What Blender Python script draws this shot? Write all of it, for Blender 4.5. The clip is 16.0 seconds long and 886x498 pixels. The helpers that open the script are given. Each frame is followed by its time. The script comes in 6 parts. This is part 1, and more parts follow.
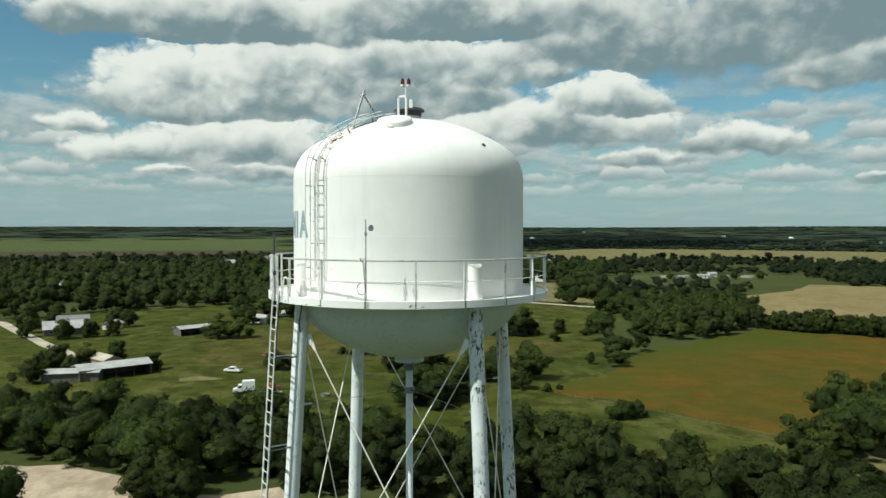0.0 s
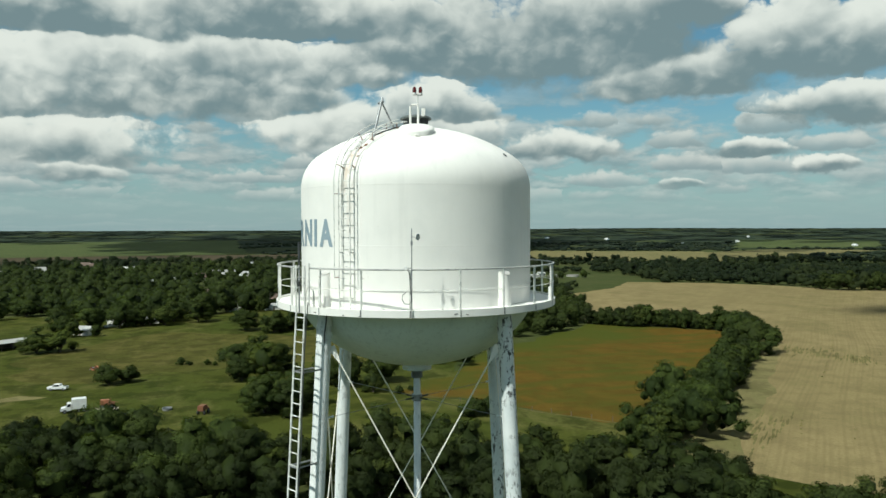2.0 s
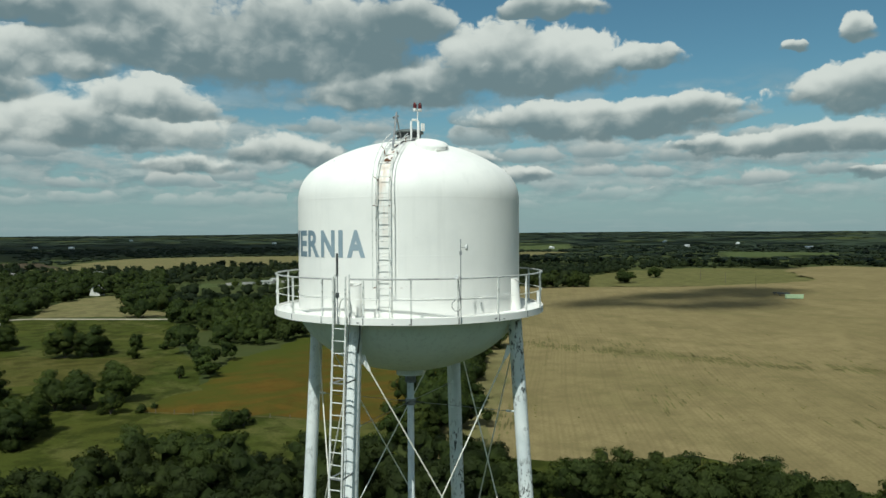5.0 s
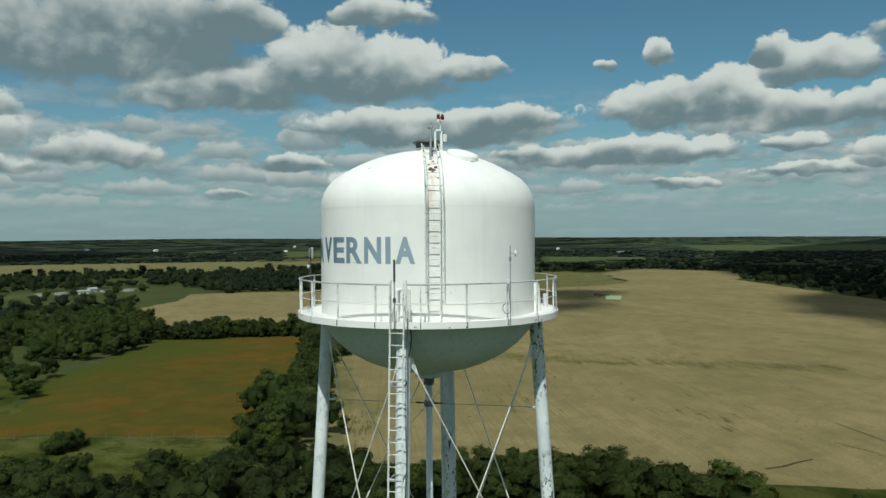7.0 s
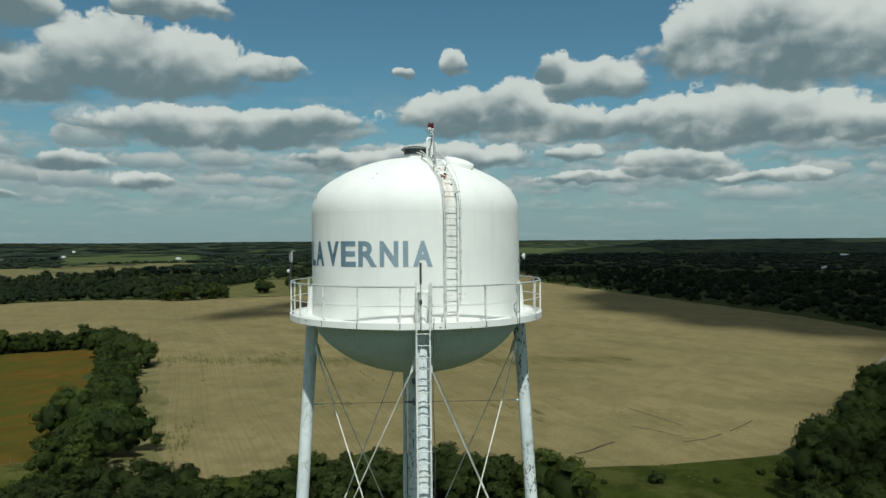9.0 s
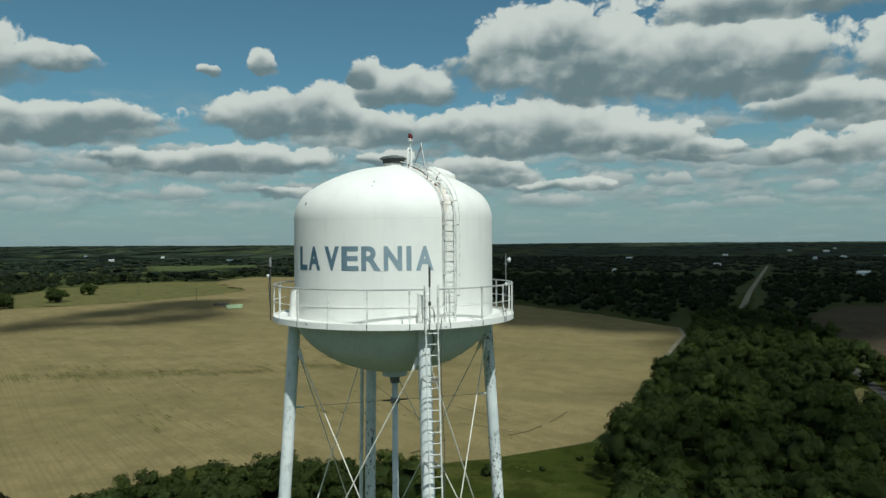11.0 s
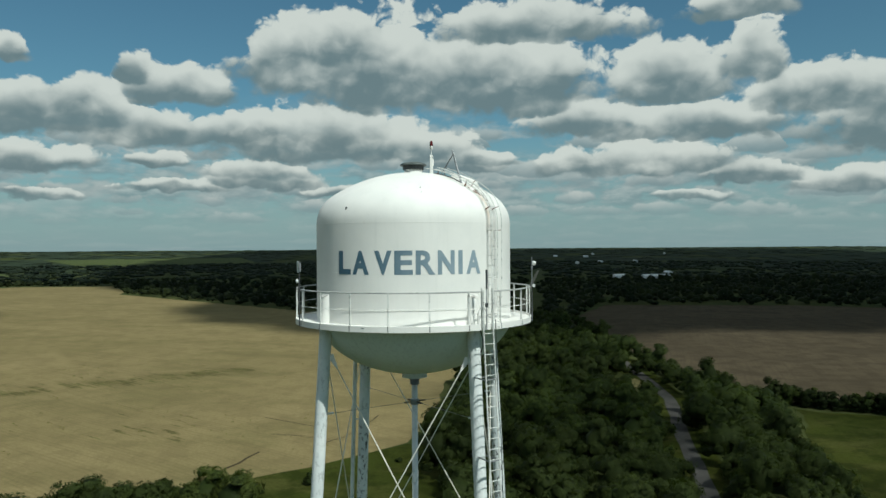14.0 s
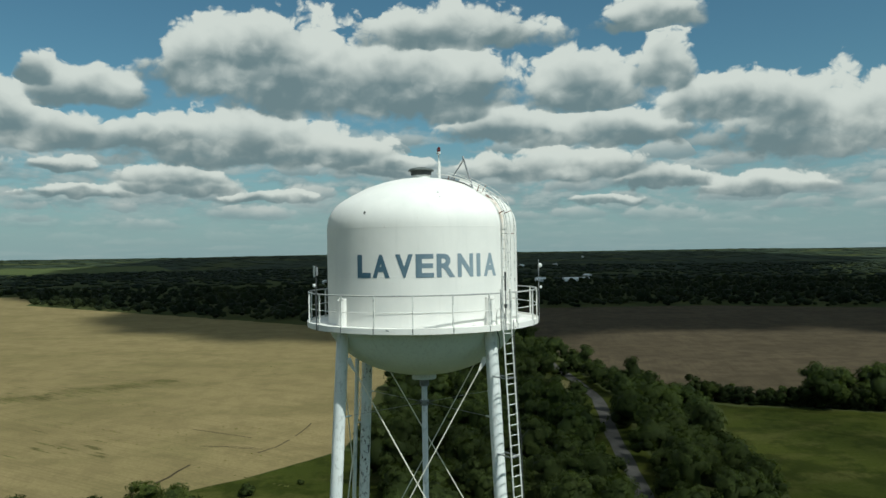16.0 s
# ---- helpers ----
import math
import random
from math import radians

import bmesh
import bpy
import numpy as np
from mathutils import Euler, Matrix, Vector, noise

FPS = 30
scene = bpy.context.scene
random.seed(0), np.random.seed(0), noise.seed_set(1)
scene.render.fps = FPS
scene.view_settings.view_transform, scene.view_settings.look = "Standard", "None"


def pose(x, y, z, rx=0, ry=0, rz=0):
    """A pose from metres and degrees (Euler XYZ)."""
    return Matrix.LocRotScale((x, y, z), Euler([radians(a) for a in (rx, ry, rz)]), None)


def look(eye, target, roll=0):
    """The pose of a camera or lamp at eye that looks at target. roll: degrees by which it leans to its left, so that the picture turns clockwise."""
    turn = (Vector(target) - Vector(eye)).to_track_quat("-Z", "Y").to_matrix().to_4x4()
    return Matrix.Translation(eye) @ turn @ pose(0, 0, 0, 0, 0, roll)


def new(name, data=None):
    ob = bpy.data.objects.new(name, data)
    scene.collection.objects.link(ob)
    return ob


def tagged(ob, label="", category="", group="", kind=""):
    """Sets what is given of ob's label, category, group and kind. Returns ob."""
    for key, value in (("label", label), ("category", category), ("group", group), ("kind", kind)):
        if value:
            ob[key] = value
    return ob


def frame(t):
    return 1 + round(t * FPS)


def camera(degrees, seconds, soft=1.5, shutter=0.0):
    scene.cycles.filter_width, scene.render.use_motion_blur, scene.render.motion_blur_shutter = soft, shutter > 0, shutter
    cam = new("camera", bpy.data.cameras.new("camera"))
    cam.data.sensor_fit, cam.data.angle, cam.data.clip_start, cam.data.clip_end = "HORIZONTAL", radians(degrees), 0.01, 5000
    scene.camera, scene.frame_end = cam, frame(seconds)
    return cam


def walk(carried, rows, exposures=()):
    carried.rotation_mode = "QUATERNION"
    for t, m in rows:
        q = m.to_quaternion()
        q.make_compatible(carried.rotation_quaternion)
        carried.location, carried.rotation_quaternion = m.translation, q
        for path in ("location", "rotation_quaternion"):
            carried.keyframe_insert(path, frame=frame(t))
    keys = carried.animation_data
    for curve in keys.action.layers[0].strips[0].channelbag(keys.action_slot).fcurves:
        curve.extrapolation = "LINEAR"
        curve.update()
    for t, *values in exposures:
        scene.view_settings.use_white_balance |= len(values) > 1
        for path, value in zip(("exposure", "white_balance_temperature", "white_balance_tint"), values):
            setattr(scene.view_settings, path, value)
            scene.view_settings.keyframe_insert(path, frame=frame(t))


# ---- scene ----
cam = camera(61.1, 16.0, soft=1.5)
walk(cam, [
    (0.0, pose(1.139, -21.475, 46.962, 88.221, -0.021, 0.453)),
    (0.5, pose(-0.080, -21.471, 47.003, 88.266, 0.041, -2.902)),
    (1.0, pose(-1.322, -21.436, 47.028, 88.341, 0.090, -5.402)),
    (1.5, pose(-2.570, -21.342, 47.063, 88.370, 0.142, -8.856)),
    (2.0, pose(-3.816, -21.193, 47.110, 88.420, 0.203, -12.243)),
    (2.5, pose(-5.057, -20.998, 47.157, 88.466, 0.249, -15.492)),
    (3.0, pose(-6.319, -20.758, 47.207, 88.502, 0.318, -19.030)),
    (3.5, pose(-7.579, -20.454, 47.252, 88.543, 0.371, -22.675)),
    (4.0, pose(-8.817, -20.106, 47.282, 88.596, 0.445, -26.165)),
    (4.5, pose(-10.049, -19.723, 47.289, 88.638, 0.416, -29.624)),
    (7.0, pose(-16.179, -16.367, 47.348, 89.084, 0.318, -45.803)),
    (7.5, pose(-17.288, -15.379, 47.361, 89.133, 0.366, -49.348)),
    (8.0, pose(-18.366, -14.372, 47.366, 89.158, 0.309, -53.521)),
    (8.5, pose(-19.387, -13.349, 47.366, 89.214, 0.393, -57.347)),
    (9.0, pose(-20.339, -12.284, 47.383, 89.294, 0.394, -60.936)),
    (9.5, pose(-21.254, -11.198, 47.390, 89.358, 0.477, -64.742)),
    (10.0, pose(-22.159, -10.114, 47.395, 89.425, 0.453, -68.434)),
    (12.5, pose(-24.855, -4.247, 47.506, 89.695, 0.262, -84.229)),
    (13.0, pose(-25.048, -2.897, 47.488, 89.767, 0.272, -86.876)),
    (13.5, pose(-25.239, -1.531, 47.459, 89.842, 0.322, -89.232)),
    (14.0, pose(-25.401, -0.245, 47.435, 89.906, 0.343, -91.677)),
    (14.5, pose(-25.533, 0.978, 47.425, 89.975, 0.442, -94.189)),
    (15.0, pose(-25.538, 1.945, 47.416, 90.055, 0.557, -95.934)),
    (15.5, pose(-25.642, 2.566, 47.410, 90.122, 0.711, -97.037)),
    (16.0, pose(-25.746, 2.723, 47.404, 90.248, 0.876, -97.614)),
], exposures=[(0.0, 0.12, 6240, 1), (2.5, 0.02, 6220, 0), (4.0, -0.11, 6150, 0), (7.0, -0.28, 6050, 0), (9.0, -0.32, 6030, 0), (12.5, -0.31, 6030, -1), (16.0, -0.20, 6080, -1)])

# ---- sky, sun ----
SUN_AZ, SUN_EL = 234.0, 52.0          # clockwise from +y, above the horizon
TO_SUN = Vector((math.sin(radians(SUN_AZ)) * math.cos(radians(SUN_EL)), math.cos(radians(SUN_AZ)) * math.cos(radians(SUN_EL)), math.sin(radians(SUN_EL))))
sun = new("sun", bpy.data.lights.new("sun", "SUN"))
sun.data.energy, sun.data.angle, sun.data.color = 4.7, radians(0.53), (1.0, 0.965, 0.90)
sun.matrix_world = look(TO_SUN * 400, (0, 0, 0))

# cumulus: bearing and elevation of the base, half width, height, in degrees
HIGH_CLOUDS = [(-19.2, 7.4, 4.8, 4.2), (-10.2, 8.1, 7.7, 5.2), (-4.0, 8.5, 7.2, 4.5), (3.7, 10.5, 4.9, 2.4), (-15.7, 13.2, 9.5, 2.8), (-0.6, 13.9, 9.7, 3.1),
               (-25.4, 13.1, 3.0, 1.8), (12.6, 11.6, 6.2, 4.7), (21.8, 10.9, 7.3, 5.3), (29.7, 9.3, 6.8, 3.1), (38.7, 10.2, 7.9, 5.0), (47.2, 11.7, 3.1, 1.6),
               (41.4, 15.6, 4.0, 1.9), (61.9, 12.4, 1.0, 1.7), (58.0, 12.1, 0.9, 0.8), (113.5, 15.8, 3.8, 2.3), (24.5, 11.6, 7.5, 5.2), (30.0, 14.0, 4.0, 3.0)]
TALL_CLOUDS = [(72.4, 10.4, 3.8, 2.5), (69.4, 11.7, 1.4, 1.9), (79.8, 11.5, 3.6, 5.0), (87.1, 10.3, 6.4, 6.9), (96.1, 10.3, 7.1, 6.0), (98.2, 15.0, 7.8, 3.1),
               (83.3, 13.4, 4.7, 3.8), (99.5, 9.9, 2.2, 2.0), (102.1, 8.3, 4.3, 2.5), (108.0, 10.4, 4.6, 4.1), (114.2, 11.5, 2.3, 3.9), (110.5, 7.7, 6.1, 2.5),
               (118.8, 9.0, 4.9, 3.5), (123.5, 6.3, 6.0, 5.5), (127.9, 6.7, 3.9, 4.2)]
MID_CLOUDS = [(-15.8, 4.3, 7.3, 3.0), (-23.5, 4.5, 3.8, 1.7), (-26.5, 6.5, 2.3, 1.0), (7.3, 6.0, 8.0, 2.7), (11.7, 8.0, 3.5, 2.5), (21.2, 5.2, 4.2, 1.8),
              (44.5, 6.8, 8.4, 2.5), (50.7, 8.0, 4.5, 1.8), (56.8, 5.2, 5.1, 1.5), (44.1, 7.3, 8.5, 2.3), (62.4, 7.9, 4.7, 3.0), (66.0, 9.1, 2.3, 2.5),
              (66.8, 8.2, 2.7, 3.1), (71.1, 7.4, 4.4, 2.5), (82.4, 6.5, 8.1, 4.0), (77.3, 7.7, 4.6, 2.3), (61.3, 5.4, 6.0, 1.8), (89.7, 6.4, 4.7, 2.5)]
LOW_CLOUDS = [(14.3, 4.4, 3.7, 1.2), (29.9, 2.7, 1.5, 1.0), (-13.9, 3.4, 3.2, 1.5), (-20.7, 3.5, 2.2, 0.8), (34.4, 5.0, 2.7, 1.2), (39.3, 3.8, 1.9, 1.1),
              (29.8, 2.8, 1.7, 0.8), (52.1, 5.6, 2.6, 1.1), (77.8, 5.1, 3.8, 1.5), (72.0, 4.1, 3.2, 0.9), (72.3, 4.1, 2.4, 0.9), (78.1, 4.5, 4.2, 1.5),
              (70.7, 5.9, 2.2, 1.0), (92.9, 5.8, 3.2, 1.4), (63.1, 3.5, 2.9, 0.8), (101.2, 5.5, 2.2, 2.1), (107.5, 5.3, 5.6, 2.4), (114.1, 4.5, 3.6, 1.5),
              (120.6, 3.7, 4.0, 1.6), (85.0, 3.9, 3.3, 0.9), (109.6, 3.3, 2.9, 0.8), (94.3, 6.3, 3.0, 1.1)]


class Nodes:
    """Short hand for building a node tree."""

    def __init__(self, tree):
        self.t = tree

    def add(self, kind, **sets):
        n = self.t.nodes.new(kind)
        for k, v in sets.items():
            n.inputs[k].default_value = v
        return n

    def put(self, socket, value):
        if hasattr(value, "is_linked"):
            self.t.links.new(value, socket)
        else:
            socket.default_value = value

    def math(self, op, a, b=0.0, c=0.0, clamp=False):
        n = self.t.nodes.new("ShaderNodeMath")
        n.operation, n.use_clamp = op, clamp
        for s, v in zip(n.inputs, (a, b, c)):
            self.put(s, v)
        return n.outputs[0]

    def vec(self, op, a, b):
        n = self.t.nodes.new("ShaderNodeVectorMath")
        n.operation = op
        self.put(n.inputs[0], a)
        self.put(n.inputs[1], b)
        return n.outputs[0]

    def xyz(self, x, y, z=0.0):
        n = self.t.nodes.new("ShaderNodeCombineXYZ")
        for s, v in zip(n.inputs, (x, y, z)):
            self.put(s, v)
        return n.outputs[0]

    def split(self, v):
        n = self.t.nodes.new("ShaderNodeSeparateXYZ")
        self.put(n.inputs[0], v)
        return n.outputs

    def noise(self, v, scale, detail=4.0, rough=0.55, color=False):
        n = self.t.nodes.new("ShaderNodeTexNoise")
        self.put(n.inputs["Vector"], v)
        n.inputs["Scale"].default_value, n.inputs["Detail"].default_value, n.inputs["Roughness"].default_value = scale, detail, rough
        return n.outputs["Color" if color else "Fac"]

    def step(self, v, lo, hi, out0=0.0, out1=1.0):
        n = self.t.nodes.new("ShaderNodeMapRange")
        n.interpolation_type = "SMOOTHSTEP"
        self.put(n.inputs[0], v)
        for s, x in zip(n.inputs[1:5], (lo, hi, out0, out1)):
            self.put(s, x)
        return n.outputs[0]

    def mix(self, f, a, b, mode="MIX"):
        n = self.t.nodes.new("ShaderNodeMix")
        n.data_type, n.blend_type = "RGBA", mode
        self.put(n.inputs[0], f)
        for s, v in ((n.inputs[6], a), (n.inputs[7], b)):
            self.put(s, (*v, 1) if isinstance(v, tuple) and len(v) == 3 else v)
        return n.outputs[2]

    def mixf(self, f, a, b):
        n = self.t.nodes.new("ShaderNodeMix")
        self.put(n.inputs[0], f)
        self.put(n.inputs[2], a)
        self.put(n.inputs[3], b)
        return n.outputs[0]


def build_sky():
    world = bpy.data.worlds.new("sky")
    scene.world, world.use_nodes = world, True
    tree = world.node_tree
    tree.nodes.clear()
    n = Nodes(tree)
    sky = tree.nodes.new("ShaderNodeTexSky")
    sky.sky_type, sky.sun_disc = "NISHITA", False
    sky.sun_elevation, sky.sun_rotation = radians(SUN_EL), radians(SUN_AZ)
    sky.altitude, sky.air_density, sky.dust_density, sky.ozone_density = 200, 1.0, 0.6, 3.0
    way = tree.nodes.new("ShaderNodeTexCoord").outputs["Generated"]
    x, y, z = n.split(way)
    az = n.math("MULTIPLY", n.math("ARCTAN2", x, y), 57.2958)
    el = n.math("MULTIPLY", n.math("ARCSINE", z), 57.2958)
    flat = n.xyz(az, n.math("MULTIPLY", el, 1.25), 0.0)
    big = n.noise(flat, 0.13, 4.0, 0.5)
    fine = n.noise(n.vec("ADD", flat, (31.0, 7.0, 2.0)), 0.45, 4.0, 0.5)
    stir = n.vec("MULTIPLY", n.vec("SUBTRACT", n.noise(flat, 0.55, 3.0, 0.5, True), (0.5, 0.5, 0.5)), (1.7, 1.7, 0.0))
    puffs = n.vec("ADD", flat, stir)

    def billow(v, sizes):
        """Round heads of cloud at several sizes."""
        total = 0.0
        for scale, weight in sizes:
            k = tree.nodes.new("ShaderNodeTexVoronoi")
            k.voronoi_dimensions = "2D"
            n.put(k.inputs["Vector"], v)
            k.inputs["Scale"].default_value = scale
            total = n.math("MULTIPLY_ADD", n.math("SUBTRACT", 0.46, k.outputs["Distance"]), weight, total)
        return total

    large, small = ((0.30, 0.46), (0.72, 0.27)), ((1.7, 0.15), (3.7, 0.06))
    heads = billow(puffs, large + small)
    shaded = n.math("SUBTRACT", billow(puffs, large), billow(n.vec("ADD", puffs, (-0.45, 0.95, 0.0)), large))
    lumps = n.math("SUBTRACT", billow(puffs, small), billow(n.vec("ADD", puffs, (-0.10, 0.26, 0.0)), small))
    waz = n.math("ADD", az, n.math("MULTIPLY", n.math("SUBTRACT", fine, 0.5), 1.6))
    wel = n.math("ADD", el, n.math("MULTIPLY_ADD", n.math("SUBTRACT", fine, 0.5), 1.3, n.math("MULTIPLY", n.math("SUBTRACT", big, 0.5), 0.9)))
    spot = n.xyz(waz, wel, 0.0)
    total, raised = 0.0, 0.0
    for a, e, w, h in HIGH_CLOUDS + TALL_CLOUDS + MID_CLOUDS + LOW_CLOUDS:
        q = n.vec("MULTIPLY", n.vec("SUBTRACT", spot, (a, e + 0.2 * h, 0)), (0.92 / w, 1.15 / h, 0))
        u, v, _ = n.split(q)
        fall = n.math("MAXIMUM", v, n.math("MULTIPLY", v, -3.6))
        d = n.math("MULTIPLY_ADD", u, u, n.math("MULTIPLY", fall, fall))
        share = n.math("EXPONENT", n.math("MULTIPLY", d, -5.0))
        raised = n.math("MULTIPLY_ADD", share, v, raised)
        total = n.math("ADD", total, share)
    near = n.math("MAXIMUM", n.math("MULTIPLY", n.math("LOGARITHM", n.math("MAXIMUM", total, 1e-12), math.e), -0.2), 0.0)
    height = n.math("DIVIDE", raised, n.math("MAXIMUM", total, 1e-12))
    body = n.math("SUBTRACT", 1.0, n.math("SQRT", near))
    veil = n.math("MULTIPLY", n.math("MULTIPLY", n.step(az, 40.0, 6.0), n.step(el, 5.0, 9.0)), 0.48)
    rough = n.math("ADD", n.math("MULTIPLY_ADD", heads, 1.0, 0.06), n.math("MULTIPLY", n.math("SUBTRACT", fine, 0.5), 0.7))
    dense = n.math("ADD", n.math("ADD", n.math("MULTIPLY", body, 1.15), veil), n.math("ADD", n.math("MULTIPLY", n.math("SUBTRACT", big, 0.5), 0.35), rough))
    cover = n.step(dense, n.step(height, -0.1, 0.5, -0.16, 0.0), n.math("MULTIPLY_ADD", n.step(az, 45.0, 15.0), 0.22, n.step(height, -0.1, 0.5, 0.56, 0.17)))
    # lit tops over grey bases, with billows
    slow = n.noise(n.vec("ADD", flat, (31.0, 7.0, 2.0)), 0.26, 2.0, 0.5)
    rim = n.math("MULTIPLY", n.step(dense, 0.95, 0.20), n.step(height, 0.05, 0.45))
    lit = n.math("MULTIPLY_ADD", shaded, 0.62, n.step(n.math("MULTIPLY_ADD", heads, 0.5, height), -0.45, 1.1, 0.02, 0.72))
    lit = n.math("ADD", lit, n.math("MULTIPLY", n.math("SUBTRACT", slow, 0.5), 1.1))
    lit = n.math("ADD", lit, n.math("MULTIPLY_ADD", lumps, 0.22, n.math("MULTIPLY", rim, 0.44)))
    lit = n.math("ADD", lit, n.math("ADD", n.step(az, 55.0, 105.0, -0.05, 0.05), n.math("MULTIPLY_ADD", n.math("MULTIPLY", n.step(el, 10.5, 15.5), n.step(az, 48.0, 30.0)), -0.24, n.step(az, 24.0, 2.0, 0.0, 0.19))))
    cumulus = n.mix(n.step(lit, 0.02, 1.08), (0.190, 0.248, 0.262), (0.80, 0.785, 0.725))
    # rows of small clouds and haze towards the horizon
    deep = n.math("POWER", n.math("MAXIMUM", el, 0.02), 0.62)
    rowv = n.xyz(n.math("MULTIPLY", az, 0.42), n.math("MULTIPLY", deep, 3.3), 4.0)
    rows = n.math("MULTIPLY_ADD", heads, 0.14, n.noise(rowv, 0.8, 4.0, 0.55))
    rows_up = n.noise(n.vec("ADD", rowv, (-0.1, 0.42, 0.0)), 0.8, 4.0, 0.55)
    band = n.math("MULTIPLY", n.step(el, 8.5, 5.0), n.step(el, 1.2, 4.2, 0.10, 1.0))
    rows_cover = n.math("MULTIPLY", n.step(rows, 0.38, 0.60), n.math("MULTIPLY", band, 0.70))
    rows_lit = n.step(n.math("MULTIPLY", n.math("SUBTRACT", rows, rows_up), 3.0), -0.45, 0.85)
    low = n.mix(rows_lit, (0.235, 0.300, 0.318), (0.56, 0.575, 0.55))
    # small cumulus in rows, each with a level base
    cell = n.vec("ADD", n.xyz(n.math("MULTIPLY", az, 0.19), n.math("MULTIPLY", deep, 1.40), 0.0), n.vec("MULTIPLY", stir, (0.16, 0.10, 0.0)))
    k = tree.nodes.new("ShaderNodeTexVoronoi")
    k.voronoi_dimensions = "2D"
    k.inputs["Scale"].default_value, k.inputs["Randomness"].default_value = 1.0, 0.85
    n.put(k.inputs["Vector"], cell)
    u, v, _ = n.split(n.vec("SUBTRACT", cell, k.outputs["Position"]))
    v = n.math("ADD", v, 0.08)
    fall = n.math("MAXIMUM", n.math("MULTIPLY", v, 2.6), n.math("MULTIPLY", v, -6.0))
    u = n.math("MULTIPLY", u, 2.0)
    d = n.math("SQRT", n.math("MULTIPLY_ADD", u, u, n.math("MULTIPLY", fall, fall)))
    some = n.math("MULTIPLY", n.math("SUBTRACT", n.split(k.outputs["Color"])[0], 0.42), 0.8)
    mini = n.math("ADD", n.math("SUBTRACT", some, n.math("SUBTRACT", d, 0.9)), n.math("ADD", n.math("MULTIPLY", heads, 1.4), n.math("MULTIPLY", n.math("SUBTRACT", fine, 0.5), 1.3)))
    mini_cover = n.math("MULTIPLY", n.step(mini, 0.0, 0.45), n.math("MULTIPLY", n.math("MULTIPLY", n.step(el, 10.0, 8.0), n.step(el, 1.2, 4.4, 0.1, 1.0)), 0.85))
    mini_lit = n.step(n.math("ADD", v, n.math("MULTIPLY_ADD", lumps, 0.10, n.math("MULTIPLY", shaded, 0.22))), -0.14, 0.40)
    mini_colour = n.mix(mini_lit, (0.265, 0.330, 0.345), (0.66, 0.655, 0.615))
    # softer cumulus behind, filling the middle sky
    bank = n.xyz(n.math("MULTIPLY", az, 0.15), n.math("MULTIPLY", el, 0.44), 9.0)
    fill = n.math("MULTIPLY_ADD", heads, 0.16, n.noise(bank, 1.0, 6.0, 0.56))
    fill_up = n.math("MULTIPLY_ADD", heads, 0.10, n.noise(n.vec("ADD", bank, (-0.06, 0.30, 0.0)), 1.0, 4.0, 0.55))
    fill_cover = n.math("MULTIPLY", n.step(fill, 0.45, 0.60), n.math("MULTIPLY", n.math("MULTIPLY", n.step(el, 12.0, 7.0), n.step(el, 1.8, 5.0, 0.1, 1.0)), 0.80))
    fill_lit = n.step(n.math("MULTIPLY_ADD", n.math("SUBTRACT", fill, fill_up), 2.2, n.math("MULTIPLY_ADD", lumps, 0.10, n.math("MULTIPLY", shaded, 0.30))), -0.45, 0.65)
    fill_colour = n.mix(fill_lit, (0.265, 0.330, 0.345), (0.60, 0.605, 0.575))
    haze = n.math("MULTIPLY", n.step(el, 11.0, -0.5), 0.85)
    # the sky goes on broken beyond the view, whitened there as added fill
    over = n.math("MULTIPLY", n.step(big, 0.40, 0.58), n.step(el, 18.5, 25.0))
    back = tree.nodes.new("ShaderNodeBackground")
    n.put(back.inputs[0], n.mix(1.0, sky.outputs[0], (0.79, 1.03, 0.93), "MULTIPLY"))
    back.inputs[1].default_value = 0.080
    def lay(below, colour, fac):
        b = tree.nodes.new("ShaderNodeBackground")
        n.put(b.inputs[0], colour)
        m = tree.nodes.new("ShaderNodeMixShader")
        n.put(m.inputs[0], fac)
        tree.links.new(below, m.inputs[1])
        tree.links.new(b.outputs[0], m.inputs[2])
        return m.outputs[0]
    out = lay(back.outputs[0], (0.290, 0.385, 0.410, 1), haze)
    out = lay(out, low, rows_cover)
    out = lay(out, fill_colour, fill_cover)
    out = lay(out, mini_colour, mini_cover)
    out = lay(out, cumulus, n.math("MULTIPLY", cover, n.step(el, 1.5, 4.5, 0.25, 0.95)))
    out = lay(out, (0.74, 0.76, 0.76, 1), over)
    tree.links.new(out, tree.nodes.new("ShaderNodeOutputWorld").inputs[0])


build_sky()


# ---- materials ----
def material(name, rough=0.6, metal=0.0):
    m = bpy.data.materials.new(name)
    m.use_nodes = True
    n = Nodes(m.node_tree)
    b = m.node_tree.nodes["Principled BSDF"]
    b.inputs["Roughness"].default_value, b.inputs["Metallic"].default_value = rough, metal
    return m, n, b


def bump(n, b, height, strength, distance):
    k = n.t.nodes.new("ShaderNodeBump")
    k.inputs["Strength"].default_value, k.inputs["Distance"].default_value = strength, distance
    n.put(k.inputs["Height"], height)
    n.t.links.new(k.outputs[0], b.inputs["Normal"])


def coords(n, kind="Object"):
    return n.t.nodes.new("ShaderNodeTexCoord").outputs[kind]


def place(n):
    return n.t.nodes.new("ShaderNodeNewGeometry").outputs["Position"]


